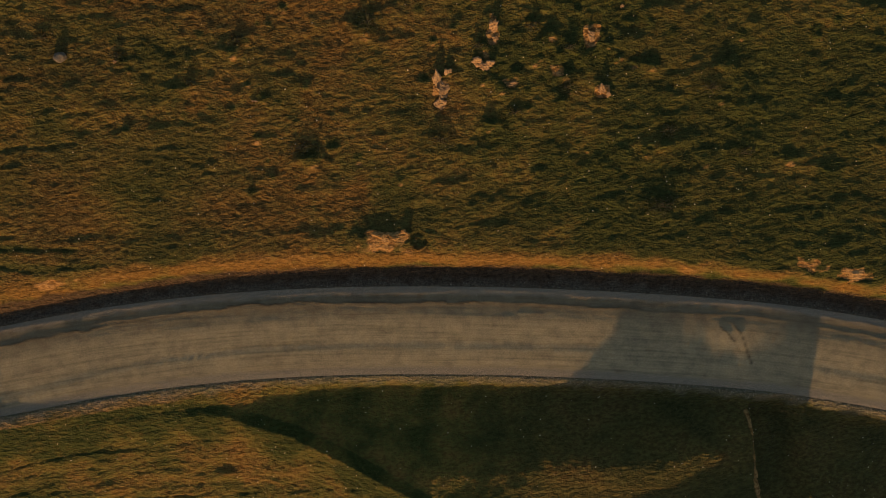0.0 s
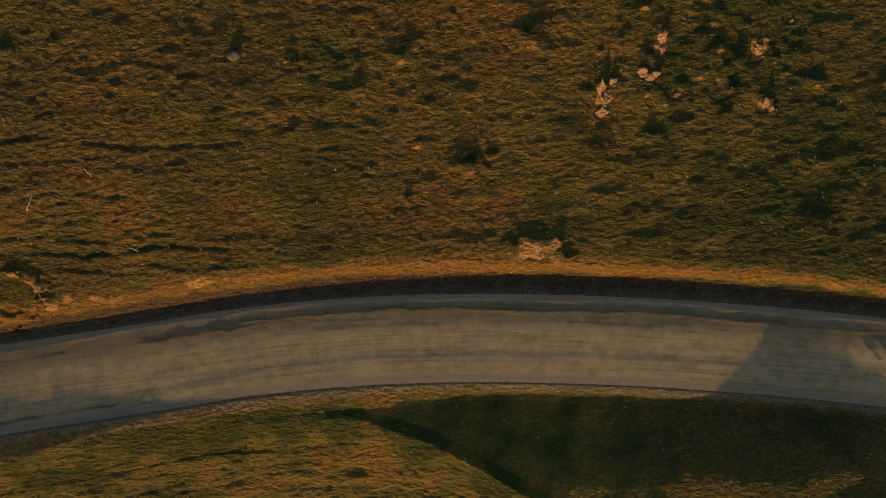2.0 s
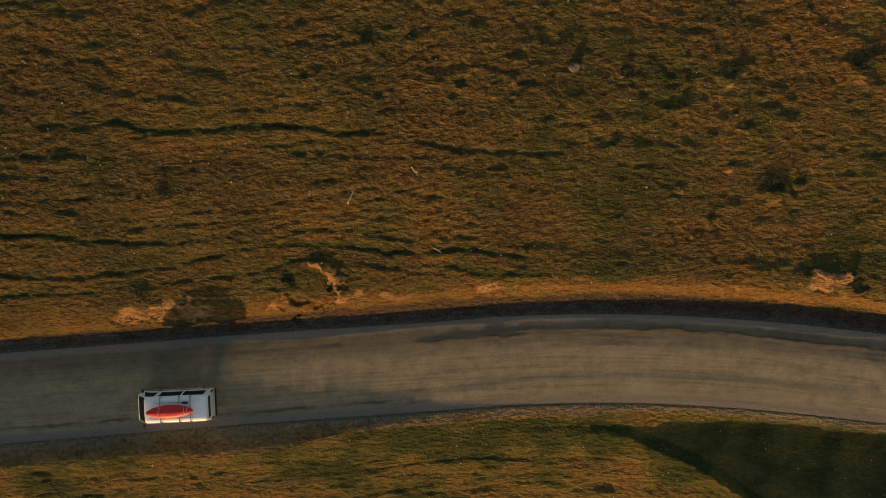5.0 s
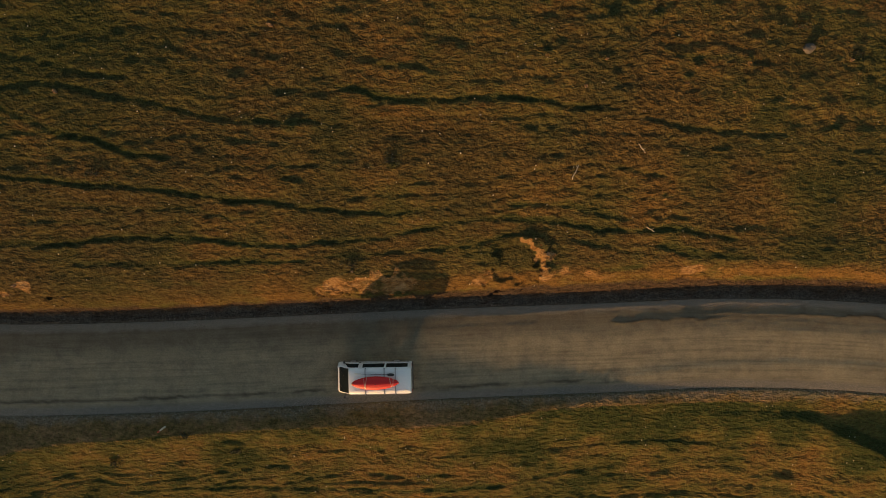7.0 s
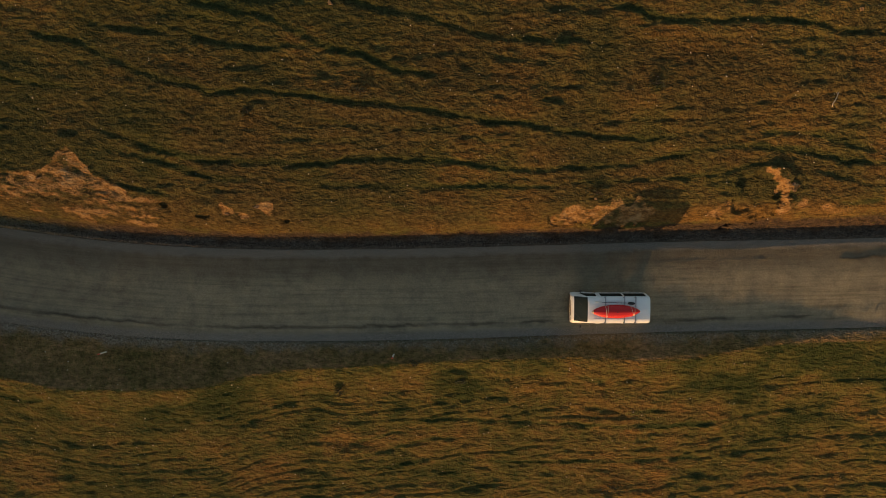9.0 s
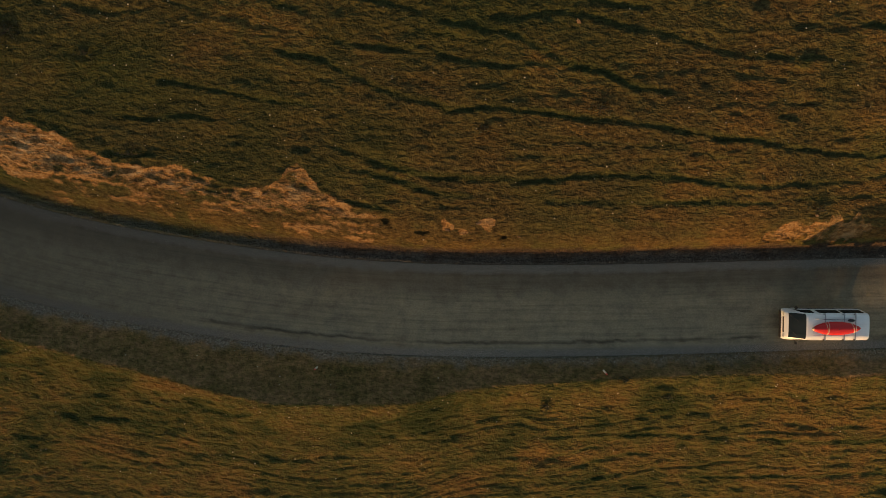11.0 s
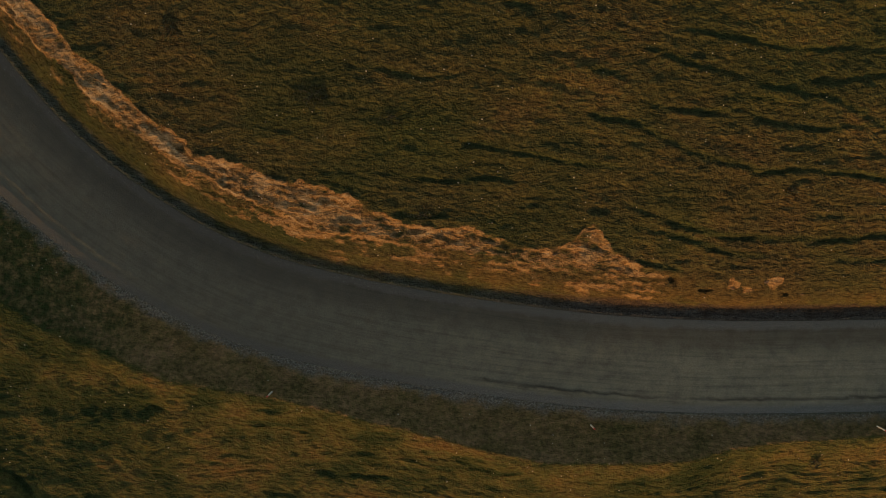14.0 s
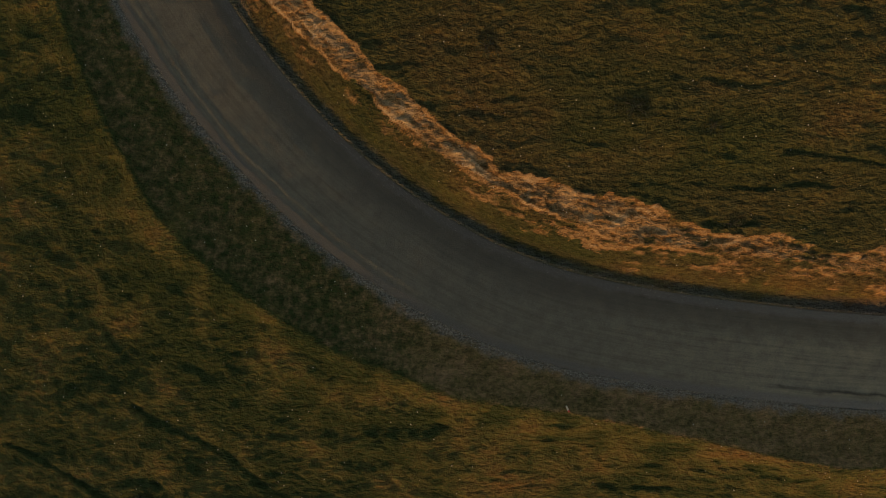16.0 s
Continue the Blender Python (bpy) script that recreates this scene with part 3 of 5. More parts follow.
track([(-30.3, -14.0), (-27.8, -14.0), (-24.5, -14.0)], 0.09)
track([(-92.8, 6.3), (-91.4, 6.1), (-89.4, 5.8), (-87.2, 5.4), (-85.1, 5.2), (-82.8, 4.9)], 0.16)
track([(-98.5, 4.5), (-97.4, 4.5), (-95.5, 4.2), (-93.0, 4.1), (-91.1, 4.3), (-89.0, 4.0)], 0.16)
track([(-96.8, 2.3), (-95.7, 2.0), (-94.5, 2.0), (-93.1, 2.1)], 0.17)
track([(-85.6, 8.0), (-84.0, 7.8), (-82.9, 7.5), (-81.5, 7.0), (-79.7, 6.3), (-78.5, 5.7), (-76.5, 5.4), (-75.1, 4.9), (-74.3, 5.0)], 0.14)
track([(-83.0, 11.7), (-81.6, 11.4), (-80.0, 10.8), (-77.9, 10.4), (-76.6, 10.1)], 0.14)
track([(-82.5, 8.7), (-79.9, 8.3), (-76.3, 8.4)], 0.13)
track([(-80.7, 12.6), (-78.2, 12.3), (-76.2, 11.9), (-73.8, 11.6), (-70.8, 11.9), (-68.2, 11.5), (-66.2, 11.0), (-63.4, 10.9)], 0.14)
track([(-82.8, 3.1), (-81.3, 2.4), (-79.5, 1.8), (-77.9, 1.5)], 0.14)
track([(-82.7, 1.7), (-81.2, 1.4), (-78.9, 1.0), (-77.4, 0.7)], 0.13)
track([(-82.2, -0.4), (-80.6, -0.7), (-78.5, -1.2)], 0.12)
track([(-85.6, 12.4), (-83.1, 11.9)], 0.10)
track([(-85.8, 10.5), (-83.0, 10.0)], 0.10)
track([(-98.8, 10.7), (-95.9, 10.0), (-92.2, 9.9)], 0.09)
track([(-90.5, 3.1), (-88.5, 2.9), (-85.7, 2.8)], 0.08)
track([(-80.2, 9.3), (-77.6, 9.3)], 0.09)
track([(-106.7, -11.2), (-104.7, -11.2), (-102.8, -11.1)], 0.10)
track([(-107.8, -12.0), (-106.6, -12.2)], 0.09)
track([(-98.8, -12.6), (-96.8, -12.5), (-95.7, -12.7)], 0.10)
track([(-97.4, -13.8), (-96.0, -14.3), (-94.4, -14.9), (-92.1, -15.3)], 0.10)
track([(-93.8, -13.6), (-92.7, -14.1), (-91.2, -14.9), (-89.3, -15.3), (-87.3, -15.0)], 0.12)
track([(-90.7, -13.8), (-89.2, -13.9), (-87.3, -14.5)], 0.10)
track([(-109.3, -15.1), (-107.3, -14.9), (-106.1, -15.1)], 0.09)
track([(-111.0, -15.2), (-109.0, -15.6), (-107.0, -15.6)], 0.09)
track([(-102.2, -16.1), (-100.2, -16.2), (-97.4, -16.2), (-95.4, -16.6), (-93.8, -17.0), (-92.2, -17.6)], 0.12)
track([(-87.8, -16.7), (-85.8, -16.7)], 0.09)
track([(-85.4, -15.8), (-83.5, -15.6), (-82.2, -16.2)], 0.10)
track([(-81.6, -15.7), (-79.4, -15.5), (-77.1, -15.1), (-74.8, -15.0), (-72.8, -14.9)], 0.10)
track([(-80.4, -16.5), (-77.7, -16.4), (-75.4, -16.0), (-73.1, -15.5)], 0.10)
track([(-110.7, -10.4), (-108.6, -10.6), (-106.5, -10.6)], 0.09)
track([(-90.9, -16.3), (-88.6, -16.9)], 0.09)
track([(-96.4, -14.7), (-95.3, -15.3), (-93.7, -15.6)], 0.09)
track([(-99.3, 10.5), (-95.4, 9.9), (-92.8, 9.8)], 0.12)
track([(-110.1, 10.2), (-106.9, 9.3)], 0.09)
track([(-90.9, 14.0), (-89.6, 13.7), (-88.1, 13.2)], 0.13)
track([(-119.3, -15.4), (-116.6, -15.8)], 0.09)
track([(-124.2, -14.9), (-121.8, -16.0), (-120.2, -17.1)], 0.09)
track([(-112.1, -10.6), (-109.9, -11.0), (-107.3, -11.0)], 0.08)
track([(-108.4, -12.0), (-105.4, -12.2), (-102.3, -12.8)], 0.08)
track([(-101.0, -12.0), (-97.3, -12.7), (-93.6, -13.0)], 0.09)
track([(-104.8, -10.8), (-101.8, -11.2), (-99.2, -11.4)], 0.09)
track([(-95.2, -13.8), (-91.6, -14.2), (-88.1, -14.6)], 0.09)
track([(-92.9, -12.7), (-89.1, -13.4), (-84.6, -14.1)], 0.08)
track([(-124.2, -4.2), (-122.7, -4.7), (-120.8, -5.5)], 0.09)
track([(-115.2, -10.3), (-112.2, -11.7)], 0.09)
track([(-145.7, -13.4), (-144.0, -14.1), (-142.2, -14.9), (-140.6, -15.9), (-138.9, -16.8), (-137.6, -17.7), (-134.5, -20)], 0.30, 0.20)
track([(-135.2, -10.2), (-133.6, -11.2), (-131.9, -12.0), (-130.3, -12.6), (-128.3, -13.7), (-127.1, -14.9), (-125.9, -15.7), (-124.7, -16.8), (-123.9, -17.3), (-122.4, -19)], 0.36, 0.36)
track([(-137.1, -16.5), (-134.0, -16.1), (-132.8, -17.0)], 0.30, 0.45)
track([(-136.8, -4.8), (-135.9, -6.1), (-134.5, -7.2)], 0.2, 0.3)
track([(-139.2, -1.4), (-139.1, -2.8), (-138.9, -4.4)], 0.16, 0.22)

Z += RIM * (1 - np.clip(CUT / 0.08, 0, 1)) - CUT

# bare scrapes in the cut bank: hollow, ragged, with a sharp upper rim
def scrape(x, y, rx, ry, depth, turn=0.0, bare=1.0):
    near, p = patch(x, y, rx, ry, turn)
    Z[near] += p * (0.12 * np.clip((Y[near] - y) / ry, -1, 1) * min(ry, 0.8) * (bare > 0.6) - depth)
    soil[near] = np.maximum(soil[near], bare * p * np.clip(0.85 + 0.42 * rough(X[near] * 0.7, Y[near], 0.55, 107, 2), 0.2, 1.15))


scrape(-49.8, -1.35, 3.5, 0.75, 0.16, 3)
scrape(-53.0, -1.9, 0.9, 0.5, 0.10, 0)
scrape(-40.6, -0.1, 1.6, 1.3, 0.32, 20, 0.30)
scrape(-42.5, -0.75, 0.8, 0.5, 0.06, 30, 0.9)
scrape(-38.35, 0.62, 0.5, 0.32, -0.10, 20, 1.0)
scrape(-38.5, -0.55, 0.55, 0.45, -0.12, 0, 1.0)
scrape(-37.4, -0.45, 1.2, 0.5, 0.04, -25, 0.6)


def slip(points, drop, width=0.19):
    """A torn edge of turf with a bare face under it."""
    line = spline(points, 0.4)
    lo, hi = line.min(0) - 1.2, line.max(0) + 1.2
    near = np.where((X > lo[0]) & (X < hi[0]) & (Y > lo[1]) & (Y < hi[1]))
    x, y = X[near], Y[near]
    off, run = beside(x + 0.22 * rough(x, y, 0.7, 121, 3), y + 0.22 * rough(x, y, 0.7, 127, 3), line)
    soil[near] = np.maximum(soil[near], np.exp(-(off / width) ** 4))
    Z[near] += drop * np.exp(-(np.clip(off - 0.12, 0, 9) / 0.5) ** 2) * (off > -0.12) * smooth(-0.12, 0.12, off) - 0.10 * np.exp(-((off + 0.2) / 0.12) ** 2)


slip([(-40.2, 1.6), (-39.6, 1.35), (-39.0, 0.75), (-38.9, 0.1), (-38.9, -0.75)][::-1], 0.28)
scrape(-36.6, -0.6, 1.3, 0.4, 0.05, -8, 0.7)
scrape(-28.5, -0.2, 1.5, 0.4, 0.10, 0, 0.75)
scrape(-5.9, -0.35, 1.9, 0.8, -0.05, -8, 0.8)
scrape(-5.1, -0.25, 1.0, 0.6, -0.04, -10, 0.95)
scrape(-3.5, -0.5, 0.5, 0.6, 0.22, 0, 0.2)
scrape(-74.2, -2.15, 1.3, 0.42, 0.10, -8)
scrape(-72.2, -2.0, 0.9, 0.40, 0.08, -20)
for hole in ((-76.7, -2.35, 0.5, 0.15), (-71.3, -2.5, 0.24, 0.17), (-79.0, -1.7, 0.24, 0.17)):
    scrape(*hole, 0.28, 0, 0.3)
scrape(26.0, -6.9, 1.6, 0.5, 0.08, -20)
scrape(22.6, -5.6, 1.2, 0.45, 0.05, -20, 0.8)
for at in ((-0.7, 8.8, 0.45, 1.15), (2.1, 10.2, 0.8, 0.5), (3.0, 12.0, 0.4, 0.8), (9.5, 7.6, 0.5, 0.5), (9.1, 10.9, 0.5, 0.6), (3.8, 8.7, 0.6, 0.25), (6.8, 9.2, 0.4, 0.3)):
    scrape(*at, 0.04, -15, 0.85)

# the long worn bank round the bend: a bare face under a torn turf edge, with a pale ledge half way down and rough grass under it
TURF_EDGE = [(-128, 25), (-123.5, 19), (-120.7, 15.9), (-119.5, 14.9), (-118.1, 13.5), (-117.5, 12.6), (-116.6, 11.7), (-115.4, 10.9), (-114.4, 10.2), (-114.1, 9.5), (-112.7, 8.4),
             (-111.0, 7.2), (-109.7, 6.2), (-109.1, 5.4), (-107.3, 5.3), (-105.1, 4.4), (-103.4, 3.7), (-102.4, 3.9), (-100.7, 3.6), (-98.9, 2.7), (-97.1, 2.0),
             (-96.0, 1.6), (-94.2, 1.3), (-91.3, 1.3), (-89.6, 0.4), (-87.8, 0.3), (-86.0, 0.3), (-85.0, 1.2), (-84.5, 1.5), (-83.7, 1.1), (-82.7, -0.1), (-81.0, -0.8), (-78.9, -1.3), (-76.5, -1.9)]
LEDGE = [(-130, 25), (-125.7, 19), (-123.2, 16.3), (-122.1, 15.1), (-120.3, 13.3), (-118.9, 11.8), (-117.5, 10.7), (-115.8, 9.1), (-114.3, 7.7), (-112.7, 6.4), (-111.0, 5.5),
         (-109.6, 4.6), (-108.5, 4.1), (-105.0, 2.5), (-101.4, 1.0), (-97.9, 0.5), (-94.7, 0.0), (-91.4, -0.4), (-87.8, -0.8), (-84.2, -1.3), (-81.0, -1.7), (-78.4, -1.9), (-76.5, -2.1)]
near = np.where((X > -131) & (X < -76) & (D > 3.3) & (D < 15))
x, y = X[near], Y[near]
over, _ = beside(x + 0.16 * rough(x, y, 0.8, 61, 3), y + 0.20 * rough(x, y, 0.8, 62, 3), spline(TURF_EDGE, 0.5))
under, run = beside(x + 0.10 * rough(x, y, 0.7, 63, 3), y + 0.14 * rough(x, y, 0.7, 64, 3), spline(LEDGE, 0.5))
fade = smooth(-77.5, -80.5, x)
face = smooth(-0.07, 0.07, over) * smooth(0.10, -0.10, under) * fade
strata = rough(run * 0.22, under, 0.42, 65, 3)
skirt = smooth(-0.1, 0.1, under) * smooth(2.1, 0.8, under + 0.5 * rough(x, y, 1.3, 66, 2)) * fade
soil[near] = np.maximum(soil[near], face * np.clip(np.interp(x, (-104, -93, -86), (1.0, 0.8, 0.58)) + 0.30 * rough(x, y, 0.7, 67, 3) + 0.22 * strata, 0.2, 1.15))
soil[near] = np.maximum(soil[near], skirt * np.clip(0.55 + 0.45 * strata + 0.25 * rough(x, y, 0.5, 68, 2), 0, 1.0) * np.interp(x, (-112, -104, -86), (0.55, 1.0, 0.8)))
soil[near] = np.maximum(soil[near], 1.5 * fade * np.exp(-((under - 0.10) / 0.13) ** 2) * np.clip(0.6 + 0.9 * grain(run, under * 0, 2.2, 69), 0, 1) * smooth(-88, -104, x))
Z[near] += fade * 0.20 * np.where(over < 0, np.exp(np.minimum(over, 0) / 1.4), smooth(0.30, 0.0, over))
Z[near] += fade * 0.17 * np.where(under < 0, np.exp(np.minimum(under, 0) / 0.7), smooth(0.16, 0.0, under)) * smooth(-84, -100, x)
stair = under / 0.44 + 0.7 * rough(run * 0.3, under, 1.2, 72, 2)
tread = stair - np.floor(stair)
Z[near] += (face + skirt) * 0.15 * (tread - smooth(0.62, 1.0, tread)) * np.clip(0.7 + 0.7 * grain(run, under, 1.8, 74), 0, 1.3)
soil[near] = np.where(np.maximum(face, skirt) > 0.5, soil[near] + 0.55 * np.exp(-((tread - 0.72) / 0.12) ** 2) * np.clip(0.2 + grain(run, under * 2, 1.5, 76), 0, 1), soil[near])
Z[near] += (face + 0.7 * skirt) * (0.05 * strata + 0.035 * rough(x, y, 0.36, 70, 2))
bank = np.zeros(X.shape)
bank[near] = np.maximum(face, skirt)

# dry strip topping the ditch on the straight; part of its sunlight is colour
strip = np.exp(-(abs(D - 4.85 - 0.3 * smooth(-50, -38, X) - 0.25 * rough(X, Y, 1.7, 73, 2)) / 0.46) ** 3) * (X > -92)
soil = np.maximum(soil, np.interp(X, (-60, -35), (0.30, 0.46)) * strip * np.clip(0.75 + 0.6 * grain(X, Y, 2.6, 75), 0, 1))

# the washed-out cutting by the hummock
cut = smooth(18.0, 18.45, X + 0.15 * rough(X, Y, 1.0, 77, 3)) * smooth(22.0, 20.3, X) * smooth(-14.4, -15.6, Y)
Z -= 0.85 * cut
soil = np.maximum(soil, 0.95 * np.exp(-((X - 18.05 - 0.12 * rough(X, Y, 1.0, 77, 3)) / 0.26) ** 2) * smooth(-15.0, -15.8, Y))
soil = np.maximum(soil, 0.38 * smooth(18.3, 19.5, X) * smooth(-13.2, -14.0, Y) * smooth(-18.5, -16.5, Y) * smooth(24.5, 22.5, X))

# tussocks over everything green
turf = np.clip(FIELD, 0, 1) * (1 - 0.5 * np.clip(soil, 0, 1))
scallop = 1 - 2 * abs(grain(X * 0.5 + 0.2 * rough(X, Y, 1.0, 94, 2), Y + 0.15 * rough(X, Y, 0.8, 92, 2), 0.62, 95))
Z += turf * (0.040 * rough(X * 0.4, Y, 0.9, 95, 2) + 0.045 * scallop * np.clip(0.7 + 0.5 * grain(X, Y, 3.0, 89), 0.2, 1.3) + 0.042 * rough(X * 0.65, Y, 0.40, 97, 2))
Z += turf * (D < 0) * ((0.025 + 0.06 * smooth(-80, -105, X)) * rough(X, Y, 0.9, 96, 2) + smooth(-90, -115, X) * 0.16 * rough(X, Y, 2.6, 99, 2))
Z += turf * (D < 0) * smooth(-118, -96, X) * 0.055 * rough(X * 0.16, Y + 0.25 * rough(X, Y, 2.5, 88, 2), 0.62, 90, 2)
Z += 0.06 * np.clip(soil, 0, 1) * rough(X * 0.55, Y, 0.5, 98, 3)
# flat bed under the road
bed = 1 - smooth(HALF - 0.05, HALF + 0.18, abs(D))
Z = Z * (1 - bed) + (road_height(X) - 0.07 + crown(X, np.clip(D, -HALF, HALF))) * bed

# ditch strip, coloured dark for its earth and for its shade
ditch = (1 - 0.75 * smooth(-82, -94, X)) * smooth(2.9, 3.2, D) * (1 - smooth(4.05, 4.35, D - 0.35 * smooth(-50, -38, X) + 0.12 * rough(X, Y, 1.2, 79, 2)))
shoulder = smooth(4.0, 3.2, D + 0.25 * rough(X, Y, 0.9, 111, 3)) * (D > 0) * 0.45 + np.interp(X, (-90, -60), (1.0, 0.6)) * smooth(0.95, 0.2, OUT + 0.25 * rough(X, Y, 0.8, 113, 3)) * (D < 0)
verge_mask = np.clip(weedy * (1 - 0.9 * smooth(-30, -14, X)) + 0.75 * smooth(0.0, 0.2, OUT) * smooth(1.2, 0.5, OUT) * (1 - smooth(-30, -16, X)), 0, 1)
calm = np.where(D < 0, 0.5, 1.0)
lush_shade = np.maximum(lush_shade, 0.32 + calm * (0.20 * grain(X, Y, 9.0, 101) + 0.26 * grain(X * 0.7, Y, 2.4, 103)))
lush_shade += 0.42 * smooth(-2, 12, X) * (D > 0) + 0.10 * (D < 0) * smooth(-96, -120, X) + 0.25 * (OUT - VERGE > 0) * smooth(0.0, 2.0, 4.0 - (OUT - VERGE)) * smooth(-60, -30, X)
lush_shade += 0.02 * (D < 0) + 0.15 * (D < 0) * smooth(-18, -6, X) + 0.12 * (D > 0) * smooth(-80, -100, X) - 0.30 * np.exp(-(((X + 33) / 9) ** 2 + ((Y - 9) / 4.5) ** 2)) - np.interp(X, (-60, -40), (0.15, 0.7)) * strip
lush_shade -= 0.25 * bank
# verge darkened with the road round the bend, dimmer light in its colour
verge_mask = verge_mask * (1 - 0.55 * smooth(-106, -120, X))
lush_shade += 0.3 * weedy * smooth(-106, -120, X) + 0.14 * smooth(-52, -84, X) + 0.18 * np.exp(-(((X + 70) / 13) ** 2 + ((Y - 11) / 5) ** 2))
lush_shade = np.clip(lush_shade, 0, 1)
# brown heath; the last term puts the southeast hummock's half-shade into the colour
heath_shade = np.clip(np.interp(X, (-125, -100, -60, -38, -15, 0), (0.95, 0.95, 0.85, 0.76, 0.62, 0.5)) * (D > 0) * smooth(4.4 - 1.0 * smooth(-40, -65, X) - 0.5 * smooth(-85, -100, X), 6.2 - 1.1 * smooth(-40, -65, X) - 0.8 * smooth(-85, -100, X), D) * (0.85 + 0.35 * grain(X * 0.7, Y, 3.0, 105)) + 0.12 + 0.7 * (D < 0) * smooth(-6, 6, X), 0, 1)


def sheet(name, X, Y, Z, mat, attributes=()):
    ny, nx = X.shape
    me = bpy.data.meshes.new(name)
    idx = np.arange(nx * ny).reshape(ny, nx)
    quads = np.stack([idx[:-1, :-1], idx[:-1, 1:], idx[1:, 1:], idx[1:, :-1]], -1).reshape(-1)
    n = len(quads) // 4
    me.vertices.add(nx * ny)
    me.vertices.foreach_set("co", np.stack([X, Y, Z], -1).reshape(-1).astype(np.float32))
    me.loops.add(4 * n)
    me.loops.foreach_set("vertex_index", quads.astype(np.int32))
    me.polygons.add(n)
    me.polygons.foreach_set("loop_start", np.arange(0, 4 * n, 4, dtype=np.int32))
    me.update(calc_edges=True)
    me.polygons.foreach_set("use_smooth", np.ones(n, bool))
    for key, values in attributes:
        a = me.attributes.new(key, "FLOAT", "POINT")
        a.data.foreach_set("value", np.ascontiguousarray(values).reshape(-1).astype(np.float32))
    me.materials.append(mat)
    return new(name, me)


ground = sheet("ground", X, Y, Z, HILL, (("soil", soil), ("lush_shade", lush_shade), ("verge", verge_mask), ("ditch", ditch), ("shoulder", shoulder), ("heath_shade", heath_shade)))
tagged(ground, "grassy hillside with sheep tracks and a worn earth bank", "hillside", kind="structure")

GX, GY = X[0], Y[:, 0]


def sample(field, x, y):
    """The value of a field of the ground at places inside it."""
    i, j = np.clip(np.searchsorted(GX, x) - 1, 0, len(GX) - 2), np.clip(np.searchsorted(GY, y) - 1, 0, len(GY) - 2)
    u, v = (x - GX[i]) / (GX[i + 1] - GX[i]), (y - GY[j]) / (GY[j + 1] - GY[j])
    return (field[j, i] * (1 - u) + field[j, i + 1] * u) * (1 - v) + (field[j + 1, i] * (1 - u) + field[j + 1, i + 1] * u) * v


def floor_at(x, y):
    return float(sample(Z, np.array([x]), np.array([y]))[0])


# ---------------------------------------------------------------- the gravel road


def spline_even(points, step):
    p = np.array(points, float)
    p = np.vstack([2 * p[0] - p[1], p, 2 * p[-1] - p[-2]])
    out = []
    for i in range(1, len(p) - 2):
        size = np.linalg.norm(p[i + 1] - p[i])
        n = max(2, int(size / (step if size < 13 else size / 12)))
        t = np.linspace(0, 1, n, endpoint=False)[:, None]
        a, b, c, d = p[i - 1], p[i], p[i + 1], p[i + 2]
        out.append(0.5 * (2 * b + (c - a) * t + (2 * a - 5 * b + 4 * c - d) * t ** 2 + (3 * b - a - 3 * c + d) * t ** 3))
    return np.vstack(out + [p[-2:-1]])


line = spline_even(BENDS, 0.2)
tangent = np.gradient(line, axis=0)
tangent /= np.linalg.norm(tangent, axis=1)[:, None]
offsets = np.linspace(-HALF, HALF, 80)
RX = line[:, 0:1] + tangent[:, 1:2] * offsets
RY = line[:, 1:2] - tangent[:, 0:1] * offsets
run = np.concatenate([[0], np.cumsum(np.linalg.norm(np.diff(line, axis=0), axis=1))])
RUN, ACROSS = np.repeat(run[:, None], 80, 1), np.repeat(offsets[None], len(line), 0)
wobble = 0.16 * grain(RUN, ACROSS * 0, 4.0, 201) + 0.08 * grain(RUN, ACROSS * 0, 1.3, 203)
RZ = road_height(RX) + 0.012 + crown(RX, ACROSS) - 0.03 * (abs(ACROSS) / HALF) ** 4
RZ += 0.002 * rough(RUN * 0.08, ACROSS, 0.5, 205, 3) + 0.0015 * rough(RX, RY, 0.5, 207, 2)
RZ += 0.0008 * np.sin((RUN + 0.12 * rough(RX, RY, 0.9, 219, 2)) * 2 * math.pi / 0.52) * np.clip(0.4 + rough(RUN * 0.2, ACROSS, 1.1, 209, 2), 0, 1)
# loose windrows pushed up by wheels and grader
RZ += 0.01 * np.exp(-((ACROSS - 2.75 + wobble) / 0.13) ** 2) * (RX > -40) + 0.012 * np.exp(-((ACROSS - 1.95 + wobble) / 0.10) ** 2) * smooth(-36, -28, RX)
RZ += 0.012 * np.exp(-((ACROSS + 2.75 + wobble) / 0.16) ** 2) + 0.008 * np.exp(-((ACROSS + 2.1 + wobble) / 0.09) ** 2)
# thin dark lines drawn along the road, slightly raised
dark_line = np.zeros(RX.shape)
